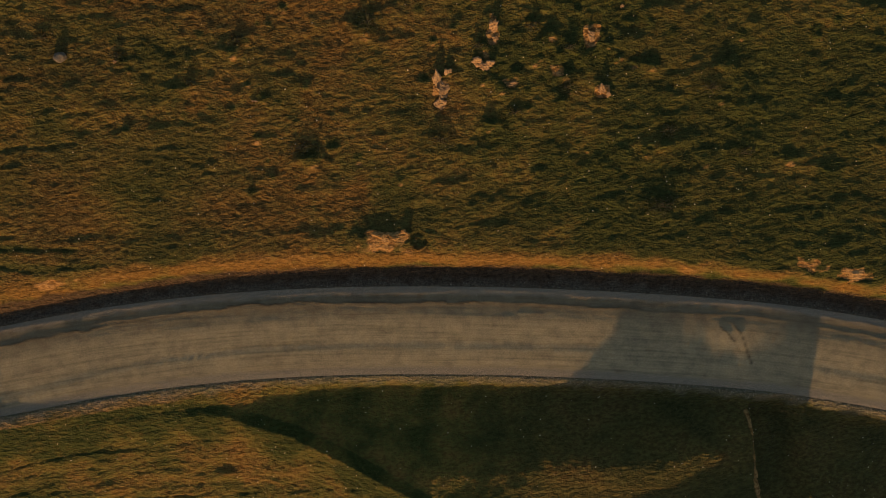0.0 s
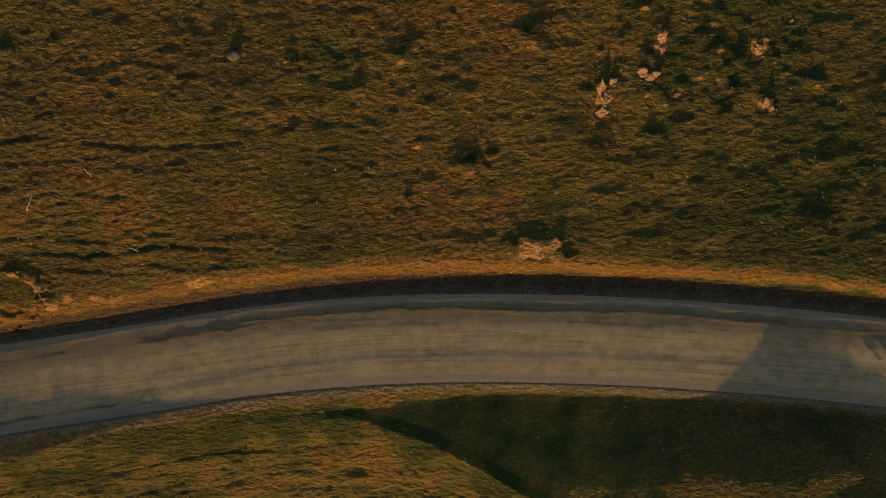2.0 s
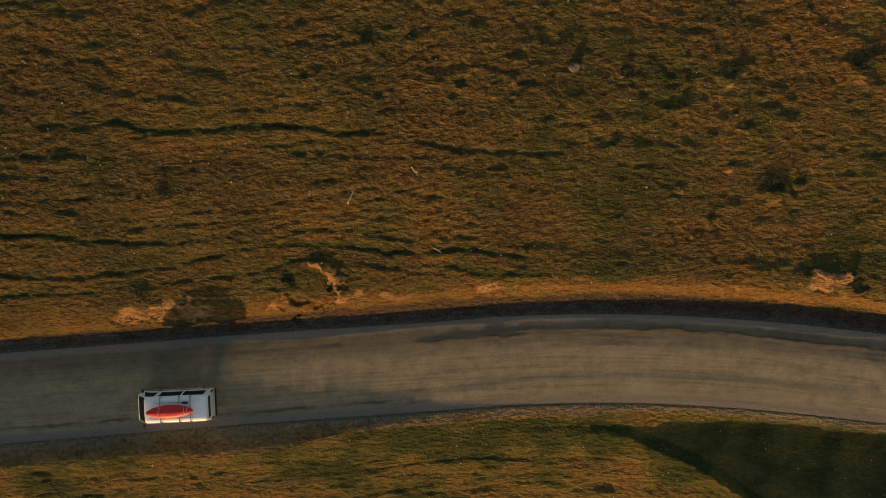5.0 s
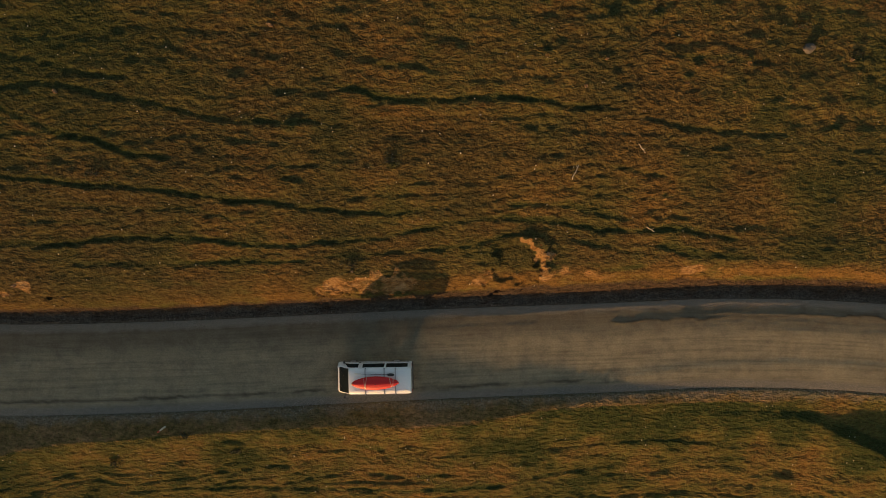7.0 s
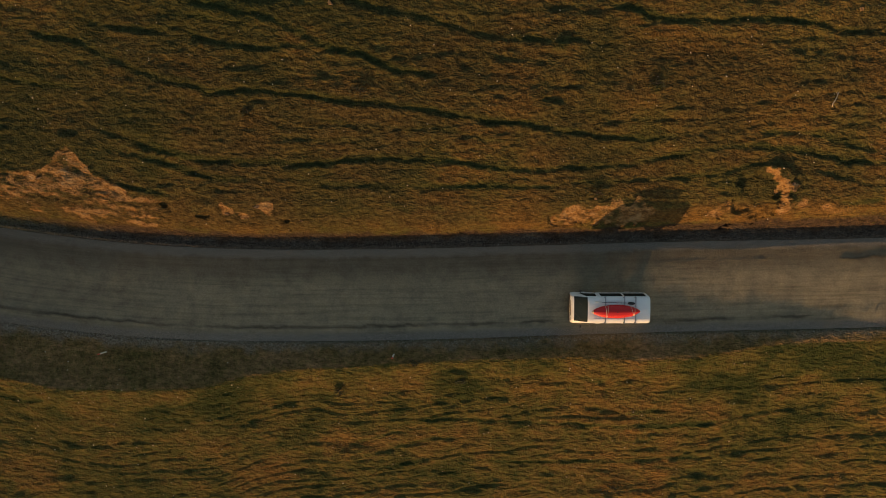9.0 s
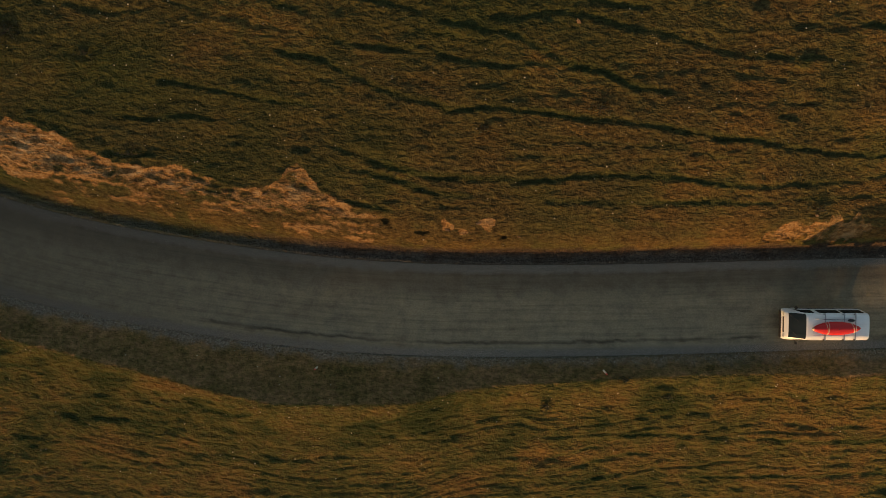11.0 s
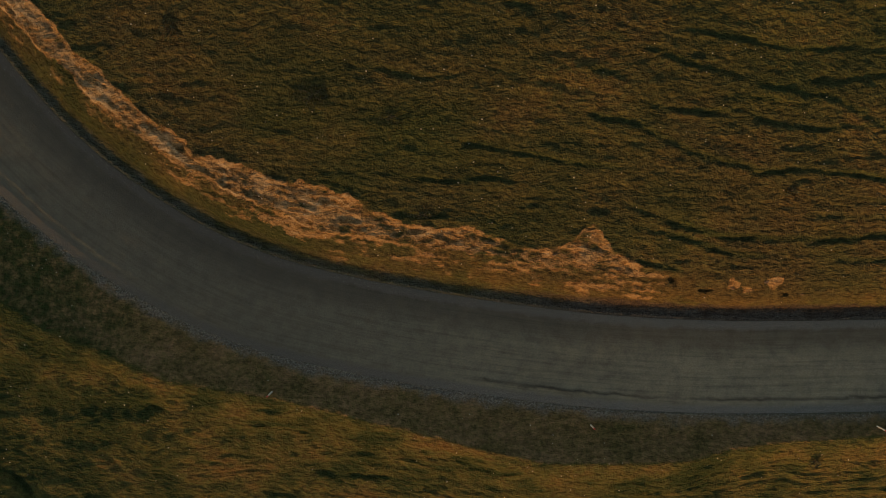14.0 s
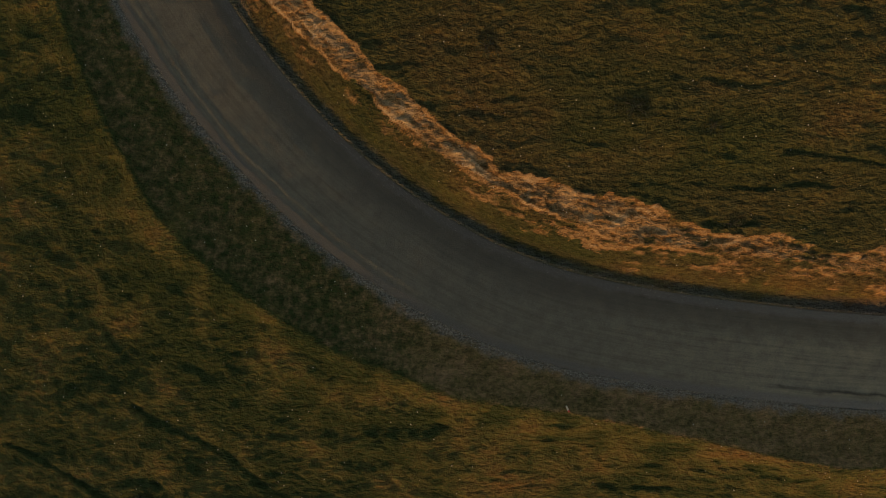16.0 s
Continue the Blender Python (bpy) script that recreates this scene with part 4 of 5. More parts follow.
for points, width in (([(-33.5, -4.0), (-25.5, -3.6), (-17.5, -3.4), (-9.6, -4.1), (2.1, -5.7), (9.5, -7.0), (13.7, -7.9), (16.6, -8.6), (17.9, -9.9), (18.4, -12.2)], 0.09),
                      ([(16.6, -9.2), (17.4, -10.4)], 0.07), ([(-90.7, -8.8), (-83.1, -9.5), (-75.4, -9.75), (-67.7, -9.6), (-60.1, -9.25), (-53.9, -8.9), (-44, -8.5), (-34, -8.0)], 0.10)):
    worn = spline(points, 0.8)
    close = np.where((RX > worn[:, 0].min() - 1) & (RX < worn[:, 0].max() + 1) & (RY < 2))
    off, _ = beside(RX[close] + 0.05 * rough(RX[close], RY[close], 0.5, 211, 2), RY[close] + 0.10 * rough(RX[close], RY[close], 0.8, 213, 3), worn)
    mark = np.exp(-(off / width) ** 2) * np.clip(0.75 + 0.6 * grain(RX[close], RY[close], 1.8, 215), 0, 1)
    dark_line[close] = np.maximum(dark_line[close], mark)
RZ += 0.02 * dark_line
# where the bend's falling light is painted in as darker gravel
bend_shade = smooth(-72, -112, RX + 3 * rough(RX, RY, 6.0, 217, 2))
road = sheet("road", RX, RY, RZ, GRAVEL, (("along", RUN), ("across", ACROSS), ("dark_line", dark_line), ("bend_shade", bend_shade)))
tagged(road, "unpaved grey gravel road with wheel tracks and loose edges", "road", kind="structure")


def soup(name, verts, faces, mat, attributes=(), parent=None):
    """One mesh from arrays of corners and triangles."""
    me = bpy.data.meshes.new(name)
    me.vertices.add(len(verts))
    me.vertices.foreach_set("co", verts.reshape(-1).astype(np.float32))
    me.loops.add(faces.size)
    me.loops.foreach_set("vertex_index", faces.reshape(-1).astype(np.int32))
    me.polygons.add(len(faces))
    me.polygons.foreach_set("loop_start", np.arange(0, faces.size, 3, dtype=np.int32))
    me.update(calc_edges=True)
    for key, values in attributes:
        a = me.attributes.new(key, "FLOAT", "POINT")
        a.data.foreach_set("value", values.reshape(-1).astype(np.float32))
    me.materials.append(mat)
    ob = new(name, me)
    ob.parent = parent
    return ob


# ---------------------------------------------------------------- grass: tufts of a few broad blades

rng = np.random.RandomState(7)


def tufts(name, count, keep, low, high, label, blades=5):
    x, y = rng.uniform(WEST + 1, EAST - 1, count), rng.uniform(SOUTH + 0.6, NORTH - 0.6, count)
    ok = rng.rand(count) < keep(x, y)
    x, y = x[ok], y[ok]
    z = sample(Z, x, y)
    n = len(x)
    green, brown = sample(lush_shade, x, y), sample(heath_shade, x, y)
    h = rng.uniform(low, high, (n, 1)) * rng.uniform(0.5, 1.3, (n, blades))
    turn = rng.normal(0.12, 0.75, (n, blades)) + math.pi * rng.randint(0, 2, (n, blades))      # combed along the slope by the wind
    lean = rng.uniform(1.0, 2.6, (n, blades)) * h
    wide = rng.uniform(0.018, 0.042, (n, blades))
    bx = x[:, None] + rng.normal(0, 0.07, (n, blades))
    by = y[:, None] + rng.normal(0, 0.07, (n, blades))
    tx, ty = bx + np.cos(turn) * lean, by + np.sin(turn) * lean
    sx, sy = -np.sin(turn) * wide, np.cos(turn) * wide
    zz = np.repeat(z[:, None], blades, 1)
    v = np.stack([np.stack([bx - sx, by - sy, zz - 0.03], -1), np.stack([bx + sx, by + sy, zz - 0.03], -1), np.stack([tx, ty, zz + h], -1)], 2)
    verts = v.reshape(-1, 3)
    faces = np.arange(len(verts)).reshape(-1, 3)
    ob = soup(name, verts, faces, BLADES, (("lush_shade", np.repeat(green, blades * 3)), ("heath_shade", np.repeat(brown, blades * 3))))
    return tagged(ob, label, "grass", kind="stuff")


tufts("grass", 150000, lambda x, y: np.clip(sample(np.clip(FIELD, 0, 1) * (1 - 0.93 * np.clip(soil * 1.5, 0, 1)) * (1 - 0.9 * np.clip(trodden * 1.3, 0, 1)) * (abs(D) > 4.1), x, y), 0, 1), 0.015, 0.045, "short dry and green hill grass in tufts")
tufts("verge_weeds", 150000, lambda x, y: 0.8 * sample(weedy * smooth(0.3, 0.8, OUT), x, y), 0.02, 0.06, "sparse low weeds and grass beside the gravel road", 4)


# ---------------------------------------------------------------- an unseen ridge, added to cover part of the sun towards the west

bearing = radians(SUN_FROM)
u, v = np.meshgrid(np.linspace(-1600, 1600, 161), np.linspace(-1500, 1500, 41))
rise = np.interp(u, (-400, -145, -95, -50, -25, 20, 300), BLOCKER_RISE)
crest = 4200 * np.tan(np.radians(rise)) + 2.0 * rough(u, u * 0, 60.0, 301, 3)
ridge = sheet("sun_blocker", math.sin(bearing) * (4200 + v) - math.cos(bearing) * u, math.cos(bearing) * (4200 + v) + math.sin(bearing) * u,
              -64 + (crest + 64) * np.exp(-(v / 600) ** 2) + 3 * rough(u, v, 260.0, 303, 3) * smooth(0, 300, abs(v)), HILL)
tagged(ridge, "unseen ridge added to cover part of the low sun", "ridge", kind="structure")

# ---------------------------------------------------------------- building blocks


def part(name, bm, mat, parent=None, label="", smooth_=False):
    """Links a bmesh as one mesh object, under a thing or a part."""
    me = bpy.data.meshes.new(name)
    bmesh.ops.recalc_face_normals(bm, faces=bm.faces)
    bm.to_mesh(me)
    bm.free()
    me.materials.append(mat)
    if smooth_:
        me.polygons.foreach_set("use_smooth", np.ones(len(me.polygons), bool))
    ob = new(name, me)
    ob.parent = parent
    if label:
        tagged(ob, label)
    return ob


def thing(name, m, label, category, group=""):
    ob = new(name)
    ob.matrix_basis = m
    ob.empty_display_size = 0.2
    return tagged(ob, label, category, group)


def block(sx, sy, sz, m, bevel=0.02):
    bm = bmesh.new()
    bmesh.ops.create_cube(bm, size=1, matrix=Matrix.Diagonal((sx, sy, sz, 1)))
    if bevel:
        bmesh.ops.bevel(bm, geom=bm.edges[:], offset=bevel, segments=2, affect="EDGES")
    bmesh.ops.transform(bm, matrix=m, verts=bm.verts)
    return bm


def tube(points, radius, sides=8):
    """A round bar along some points; radius may be one number or one for each point."""
    bm = bmesh.new()
    pts = [Vector(p) for p in points]
    radii = radius if isinstance(radius, (list, tuple)) else [radius] * len(pts)
    rings = []
    for k, p in enumerate(pts):
        ahead = (pts[min(k + 1, len(pts) - 1)] - pts[max(k - 1, 0)]).normalized()
        turn = ahead.to_track_quat("Z", "Y").to_matrix()
        rings.append([bm.verts.new(p + turn @ Vector((math.cos(2 * math.pi * i / sides) * radii[k], math.sin(2 * math.pi * i / sides) * radii[k], 0))) for i in range(sides)])
    for a, b in zip(rings[:-1], rings[1:]):
        for i in range(sides):
            bm.faces.new((a[i], a[(i + 1) % sides], b[(i + 1) % sides], b[i]))
    bm.faces.new(rings[0][::-1])
    bm.faces.new(rings[-1])
    return bm


def disc(radius, depth, m, sides=24, bevel=0.0):
    bm = bmesh.new()
    bmesh.ops.create_cone(bm, cap_ends=True, segments=sides, radius1=radius, radius2=radius, depth=depth)
    if bevel:
        bmesh.ops.bevel(bm, geom=[e for e in bm.edges if len(e.link_faces) == 2 and max(len(f.verts) for f in e.link_faces) > 4], offset=bevel, segments=2, affect="EDGES")
    bmesh.ops.transform(bm, matrix=m, verts=bm.verts)
    return bm


# ---------------------------------------------------------------- the white van

HULL_K = (0, 1, 2, 3, 4, 5, 6, 6.7, 7.2, 7.6, 8)
HULL_Y = (0, 0.32, 0.58, 0.71, 0.785, 0.885, 0.93, 0.935, 0.90, 0.74, 0)
HULL_Z = (1.945, 1.94, 1.915, 1.86, 1.75, 1.28, 1.02, 0.70, 0.42, 0.32, 0.30)
NOSE_X = (-2.475, -2.44, -2.36, -2.2, 1.35, 1.575, 1.68, 2.12, 2.33, 2.42, 2.455, 2.475)
NOSE_TOP = (1.80, 1.90, 1.935, 1.945, 1.945, 1.90, 1.76, 1.32, 1.12, 1.04, 0.92, 0.78)
NOSE_WIDE = (0.93, 0.965, 0.985, 1.0, 1.0, 1.0, 1.0, 1.0, 0.985, 0.955, 0.92, 0.88)


def hull(x, w):
    """A place on the van's skin: x along it, w round it from the roof's middle (0) to the floor's (8 or -8)."""
    k = abs(w)
    y, z = float(np.interp(k, HULL_K, HULL_Y)), float(np.interp(k, HULL_K, HULL_Z))
    top, wide = float(np.interp(x, NOSE_X, NOSE_TOP)), float(np.interp(x, NOSE_X, NOSE_WIDE))
    return Vector((x, math.copysign(y * wide, w) if w else 0.0, 0.30 + (z - 0.30) * (top - 0.30) / 1.645))


def skin(x0, x1, w0, w1, proud, nx=8, nw=8, trim=0.0):
    """A panel that lies a little proud of the van's skin, with its own thickness."""
    bm = bmesh.new()
    grid = []
    for i in range(nx + 1):
        row = []
        for j in range(nw + 1):
            w = w0 + (w1 - w0) * j / nw
            lean = trim * abs(w - w0) / abs(w1 - w0)
            x = x0 + (x1 - x0) * i / nx - lean * (i / nx)
            p = hull(x, w)
            du, dv = hull(x + 0.02, w) - hull(x - 0.02, w), hull(x, w + 0.05) - hull(x, w - 0.05)
            n = du.cross(dv).normalized()
            n = n if n.dot(p - Vector((p.x, 0, 1.0))) > 0 else -n
            row.append(bm.verts.new(p + n * proud))
        grid.append(row)
    for i in range(nx):
        for j in range(nw):
            bm.faces.new((grid[i][j], grid[i + 1][j], grid[i + 1][j + 1], grid[i][j + 1]))
    bmesh.ops.solidify(bm, geom=bm.faces[:], thickness=0.008)
    return bm


def build_van(m):
    van = thing("van", m, "white cab-forward passenger van with dark windows and roof rack", "van")
    bm = bmesh.new()
    ws = [-8 + 16 * i / 64 for i in range(65)][:-1]
    xs = [-2.475, -2.46, -2.44, -2.40, -2.36, -2.2, -1.5, -0.5, 0.5, 1.35, 1.5, 1.575, 1.63, 1.68, 1.9, 2.12, 2.33, 2.38, 2.42, 2.44, 2.455, 2.468, 2.475]
    rings = [[bm.verts.new(hull(x, w)) for w in ws] for x in xs]
    for a, b in zip(rings[:-1], rings[1:]):
        for i in range(64):
            bm.faces.new((a[i], b[i], b[(i + 1) % 64], a[(i + 1) % 64]))
    bm.faces.new(rings[0])
    bm.faces.new(rings[-1][::-1])
    part("body", bm, WHITE_PAINT, van, "white painted body", True)
    for k in range(9):
        y = -0.52 + 0.13 * k
        z = float(np.interp(abs(y), HULL_Y[:4], HULL_Z[:4]))
        part("roof_rib", block(3.5, 0.045, 0.022, pose(-0.52, y, z + 0.004), 0.008), WHITE_PAINT, van)
    part("windscreen", skin(1.60, 2.31, -3.25, 3.25, 0.006, 8, 14), GLASS, van, "dark raked windscreen", True)
    for w in (-0.62, 0.18):
        a, b = hull(2.29, w * 4), hull(1.92, w * 4 + 1.6)
        part("wiper", tube([a + Vector((0.02, 0, 0.03)), b + Vector((0.02, 0, 0.035))], 0.012, 6), BLACK_PLASTIC, van)
    for side in (-1, 1):
        part("front_side_window", skin(1.0, 2.02, side * 5.3, side * 4.02, 0.006, 8, 5, 0.34), GLASS, van)
        part("middle_side_window", skin(-0.70, 0.72, side * 5.3, side * 3.98, 0.006, 6, 5), GLASS, van)
        part("rear_side_window", skin(-2.22, -0.82, side * 5.3, side * 3.98, 0.006, 6, 5), GLASS, van)
        part("rain_gutter", tube([hull(x, side * 3.75) + Vector((0, side * 0.012, 0.006)) for x in (-2.3, -1.2, 0, 1.2, 1.5)], 0.014, 6), WHITE_PAINT, van)
        part("belt_moulding", tube([hull(x, side * 6.2) + Vector((0, side * 0.008, 0)) for x in (-2.3, -1, 0.5, 2.1)], 0.016, 6), BLACK_PLASTIC, van)
        mirror = part("wing_mirror", block(0.10, 0.17, 0.24, pose(1.95, side * 1.04, 1.30, 0, 0, side * 12), 0.03), BLACK_PLASTIC, van, "black door mirror")
        part("mirror_arm", tube([(1.95, side * 0.90, 1.22), (1.95, side * 1.0, 1.27)], 0.018, 6), BLACK_PLASTIC, mirror)
        part("headlight", block(0.05, 0.26, 0.17, pose(2.455, side * 0.62, 0.80, 0, 0, -side * 8), 0.02), LAMP_CLEAR, van)
        part("tail_light", block(0.04, 0.13, 0.42, pose(-2.475, side * 0.80, 0.98), 0.015), LAMP_RED, van)
        part("door_handle", block(0.15, 0.03, 0.035, pose(0.95, side * 0.945, 0.98), 0.01), BLACK_PLASTIC, van)
        for x in (1.52, -1.42):
            wheel = part("wheel", disc(0.325, 0.20, pose(x, side * 0.80, 0.325, 90), 28, 0.03), RUBBER, van, "black road tyre")
            part("rim", disc(0.205, 0.03, pose(x, side * 0.895, 0.325, 90), 24, 0.008), ALLOY, wheel)
            part("hub_cap", disc(0.06, 0.03, pose(x, side * 0.91, 0.325, 90), 16, 0.006), STEEL, wheel)
    part("front_bumper", block(0.12, 1.72, 0.22, pose(2.47, 0, 0.45), 0.05), BLACK_PLASTIC, van)
    part("rear_bumper", block(0.12, 1.74, 0.20, pose(-2.48, 0, 0.45), 0.05), BLACK_PLASTIC, van)
    part("rear_window", block(0.02, 1.28, 0.46, pose(-2.474, 0, 1.42, 0, -4), 0.008), GLASS, van)
    part("grille", block(0.03, 0.95, 0.14, pose(2.462, 0, 0.80), 0.01), BLACK_PLASTIC, van)
    for x in (0.50, -0.73, -1.45):
        bar = part("rack_bar", block(0.07, 1.58, 0.035, pose(x, 0, 2.025), 0.012), STEEL, van, "grey roof rack bar")
        for side in (-1, 1):
            part("rack_foot", block(0.09, 0.05, 0.17, pose(x, side * 0.755, 1.94, side * -14), 0.015), BLACK_PLASTIC, bar)
    return van


def build_kayak(m):
    """A short broad kayak, keel up, tied to the rack."""
    boat = thing("kayak", m, "short red kayak lashed keel up on a roof rack", "kayak")
    bm, tips = bmesh.new(), bmesh.new()
    length, half, deep = 3.14, 0.425, 0.27

    def section(t):
        s = max(0.0, 1 - abs(2 * t - 1) ** 2.1) ** 0.72
        return s * half + 0.012, s ** 0.8 * deep + 0.02

    def loft(bm, t0, t1, n):
        rings = []
        for i in range(n + 1):
            t = t0 + (t1 - t0) * i / n
            w, h = section(t)
            x = length / 2 - length * t
            rise = 0.05 * abs(2 * t - 1) ** 3
            rings.append([bm.verts.new((x, w * math.cos(a), rise + h * (0.95 * math.sin(a) if math.sin(a) > 0 else 0.16 * math.sin(a)) + (0.018 * math.exp(-(math.cos(a) / 0.12) ** 2) if math.sin(a) > 0 else 0))) for a in [2 * math.pi * k / 28 for k in range(28)]])
        for a, b in zip(rings[:-1], rings[1:]):
            for k in range(28):
                bm.faces.new((a[k], a[(k + 1) % 28], b[(k + 1) % 28], b[k]))
        bm.faces.new(rings[0][::-1])
        bm.faces.new(rings[-1])

    loft(bm, 0.035, 0.965, 40)
    part("hull", bm, RED_HULL, boat, "glossy red hull", True)
    loft(tips, 0.0, 0.0345, 5)
    part("bow_cap", tips, PALE_TIP, boat, "pale moulded bow", True)
    tips = bmesh.new()
    loft(tips, 0.9655, 1.0, 5)
    part("stern_cap", tips, RED_HULL, boat, "", True)
    part("scupper_plug", disc(0.035, 0.02, pose(-0.05, 0.02, 0.285), 14), BLACK_PLASTIC, boat)
    for x0, x1 in ((0.62, 0.72), (0.62, 0.52), (-1.15, -0.92), (-1.15, -1.22)):
        pts = []
        for k in range(15):
            a = math.pi * k / 14
            x = x0 + (x1 - x0) * k / 14
            w, h = section(0.5 - x / length)
            pts.append((x, (w + 0.012) * math.cos(a), 0.05 * abs(2 * x / length) ** 3 + (h * 0.95 + 0.03) * math.sin(a)))
        part("strap", tube(pts, 0.014, 6), WEBBING, boat, "pale tie-down strap")
    return boat


def build_paddle(m):
    paddle = thing("paddle", m, "double paddle with a black blade on a roof rack", "paddle")
    part("shaft", tube([(-0.85, 0, 0), (0, 0.02, 0), (0.85, 0.03, 0)], 0.016, 8), BLACK_PLASTIC, paddle)
    for x, mat, label in ((-1.08, BLACK_PLASTIC, "black paddle blade"), (1.05, POST_WHITE, "pale paddle blade")):
        bm = bmesh.new()
        bmesh.ops.create_uvsphere(bm, u_segments=16, v_segments=8, radius=1, matrix=pose(x, 0.02, 0) @ Matrix.Diagonal((0.25, 0.095 if x < 0 else 0.05, 0.018, 1)))
        part("blade", bm, mat, paddle, label, True)
    return paddle


VAN_AT = pose(-49.86, -7.74, road_height(-49.94) + 0.035, 0, 0, 181.5)
build_van(VAN_AT @ Matrix.Diagonal((1.01, 1.12, 1.08, 1)))
build_kayak(VAN_AT @ pose(-0.14, 0.07, 2.25, 0, 0, 0.8))
build_paddle(VAN_AT @ pose(-0.08, -0.52, 2.228, 0, 0, -2.5))


# ---------------------------------------------------------------- roadside posts and litter


def build_post(x, y, lean):
    post = thing("marker_post", pose(x, y, floor_at(x, y) - 0.04, lean, -lean * 0.6), "white wooden roadside marker post with a red top", "marker post", "posts along the road")
    part("pole", block(0.10, 0.07, 0.86, pose(0, 0, 0.43), 0.012), POST_WHITE, post)
    part("red_top", block(0.102, 0.072, 0.20, pose(0, 0, 0.962), 0.012), POST_RED, post, "faded red painted top")
    part("reflector", block(0.06, 0.012, 0.12, pose(0, -0.042, 0.72), 0.004), LAMP_CLEAR, post)


for at in ((-64.15, -11.35, 3), (-83.45, -11.65, -2), (-104.65, -9.85, 4)):
    build_post(*at)


def build_stick(name, x, y, length, turn, mat, label, radius=0.03):
    stick = thing(name, pose(x, y, floor_at(x, y) + 0.07, 0, 0, turn), label, "stick", "loose sticks in the grass")
    r = random.Random(int(abs(x * 10)))
    pts = [(length * (k / 7 - 0.5), r.uniform(-0.04, 0.04), r.uniform(0, 0.03)) for k in range(8)]
    part("shaft", tube(pts, [radius * (1 - 0.06 * k) for k in range(8)], 7), mat, stick, "", True)
    part("snapped_twig", tube([pts[4], (pts[4][0] + 0.10, pts[4][1] + 0.16, 0.05)], [radius * 0.6, radius * 0.25], 6), mat, stick)


build_stick("fallen_stick", -37.2, 6.0, 1.35, 63, DRY_WOOD, "pale weathered stick lying in the grass", 0.035)
build_stick("fallen_stick", -32.0, 2.4, 0.6, -30, DRY_WOOD, "short pale stick lying by a sheep track")
build_stick("fallen_stick", -33.3, 7.3, 0.7, -50, DRY_WOOD, "short pale stick lying in dry grass")


# ---------------------------------------------------------------- stones


def lumpy(seed, sx, sy, sz, detail=3):
    r = random.Random(seed)
    bm = bmesh.new()
    bmesh.ops.create_icosphere(bm, subdivisions=detail, radius=1)
    shift = Vector((r.uniform(-9, 9), r.uniform(-9, 9), r.uniform(-9, 9)))
    for v in bm.verts:
        n = v.co.normalized()
        f = 1 + 0.30 * noise.noise(n * 1.3 + shift) + 0.16 * noise.noise(n * 3.1 + shift)
        f = f - 0.12 * abs(noise.noise(n * 6.0 + shift))
        v.co = Vector((n.x * sx * f, n.y * sy * f, n.z * sz * f))
    return bm


def slab(seed, sx, sy, sz):
    """A flat, cracked shelf of rock with a broken outline."""
    r = random.Random(seed)
    bm = bmesh.new()
    bmesh.ops.create_icosphere(bm, subdivisions=4, radius=1)
    shift = Vector((r.uniform(-9, 9), r.uniform(-9, 9), r.uniform(-9, 9)))
    for v in bm.verts:
        n = v.co.normalized()
        rim = 1 + 0.55 * noise.noise(Vector((n.x, n.y, 0)) * 1.6 + shift) + 0.35 * noise.noise(Vector((n.x, n.y, 0)) * 4.5 + shift)
        x, y = n.x * rim, n.y * rim
        step = 0.9 + 0.4 * noise.noise(Vector((x * 1.8, y * 1.8, 0)) + shift) + 0.25 * noise.noise(Vector((x * 4, y * 4, 0)) + shift)
        crack = -0.6 * max(0, 0.12 - abs(noise.noise(Vector((x * 2.3, y * 1.4, 3)) + shift))) / 0.12
        v.co = Vector((x * sx, y * sy, max(-1, min(1, 2.2 * n.z)) * sz * (step + crack)))
    return bm


def build_rock(name, x, y, sx, sy, sz, turn, mat, label, group, tip=0):
    rock = part(name, (slab if tip else lumpy)(int(abs(x * 37 + y * 11)), sx, sy, sz), mat)
    rock.matrix_basis = pose(x, y, floor_at(x, y) + sz * (0.5 if tip else 0.15), tip, 0, turn)
    tagged(rock, label, "rock", group)


build_rock("boulder", -23.5, 13.35, 0.38, 0.32, 0.27, 20, GREY_STONE, "rounded grey boulder standing in short grass", "boulders")
OUTCROP = "pale weathered rock showing through hummocky turf"
for at in ((-0.9, 9.5, 0.32, 0.55, 0.22, 10), (-0.6, 8.9, 0.42, 0.50, 0.24, 40), (-0.9, 8.1, 0.40, 0.45, 0.22, -20), (-0.2, 9.9, 0.25, 0.22, 0.15, 15),
           (1.8, 10.3, 0.42, 0.30, 0.22, -20), (2.4, 10.0, 0.45, 0.32, 0.24, 10), (3.0, 12.2, 0.24, 0.5, 0.22, -25), (3.1, 11.5, 0.2, 0.25, 0.15, 30),
           (9.5, 7.6, 0.25, 0.3, 0.16, 0), (9.9, 7.2, 0.16, 0.18, 0.12, 0), (9.1, 10.9, 0.22, 0.35, 0.16, 35), (3.9, 8.7, 0.3, 0.14, 0.12, 10), (11.2, 12.4, 0.14, 0.14, 0.1, 0)):
    build_rock("rock_outcrop", *at[:4], at[4] * 0.55, at[5], PALE_STONE, OUTCROP, "rocks in the turf", 36)
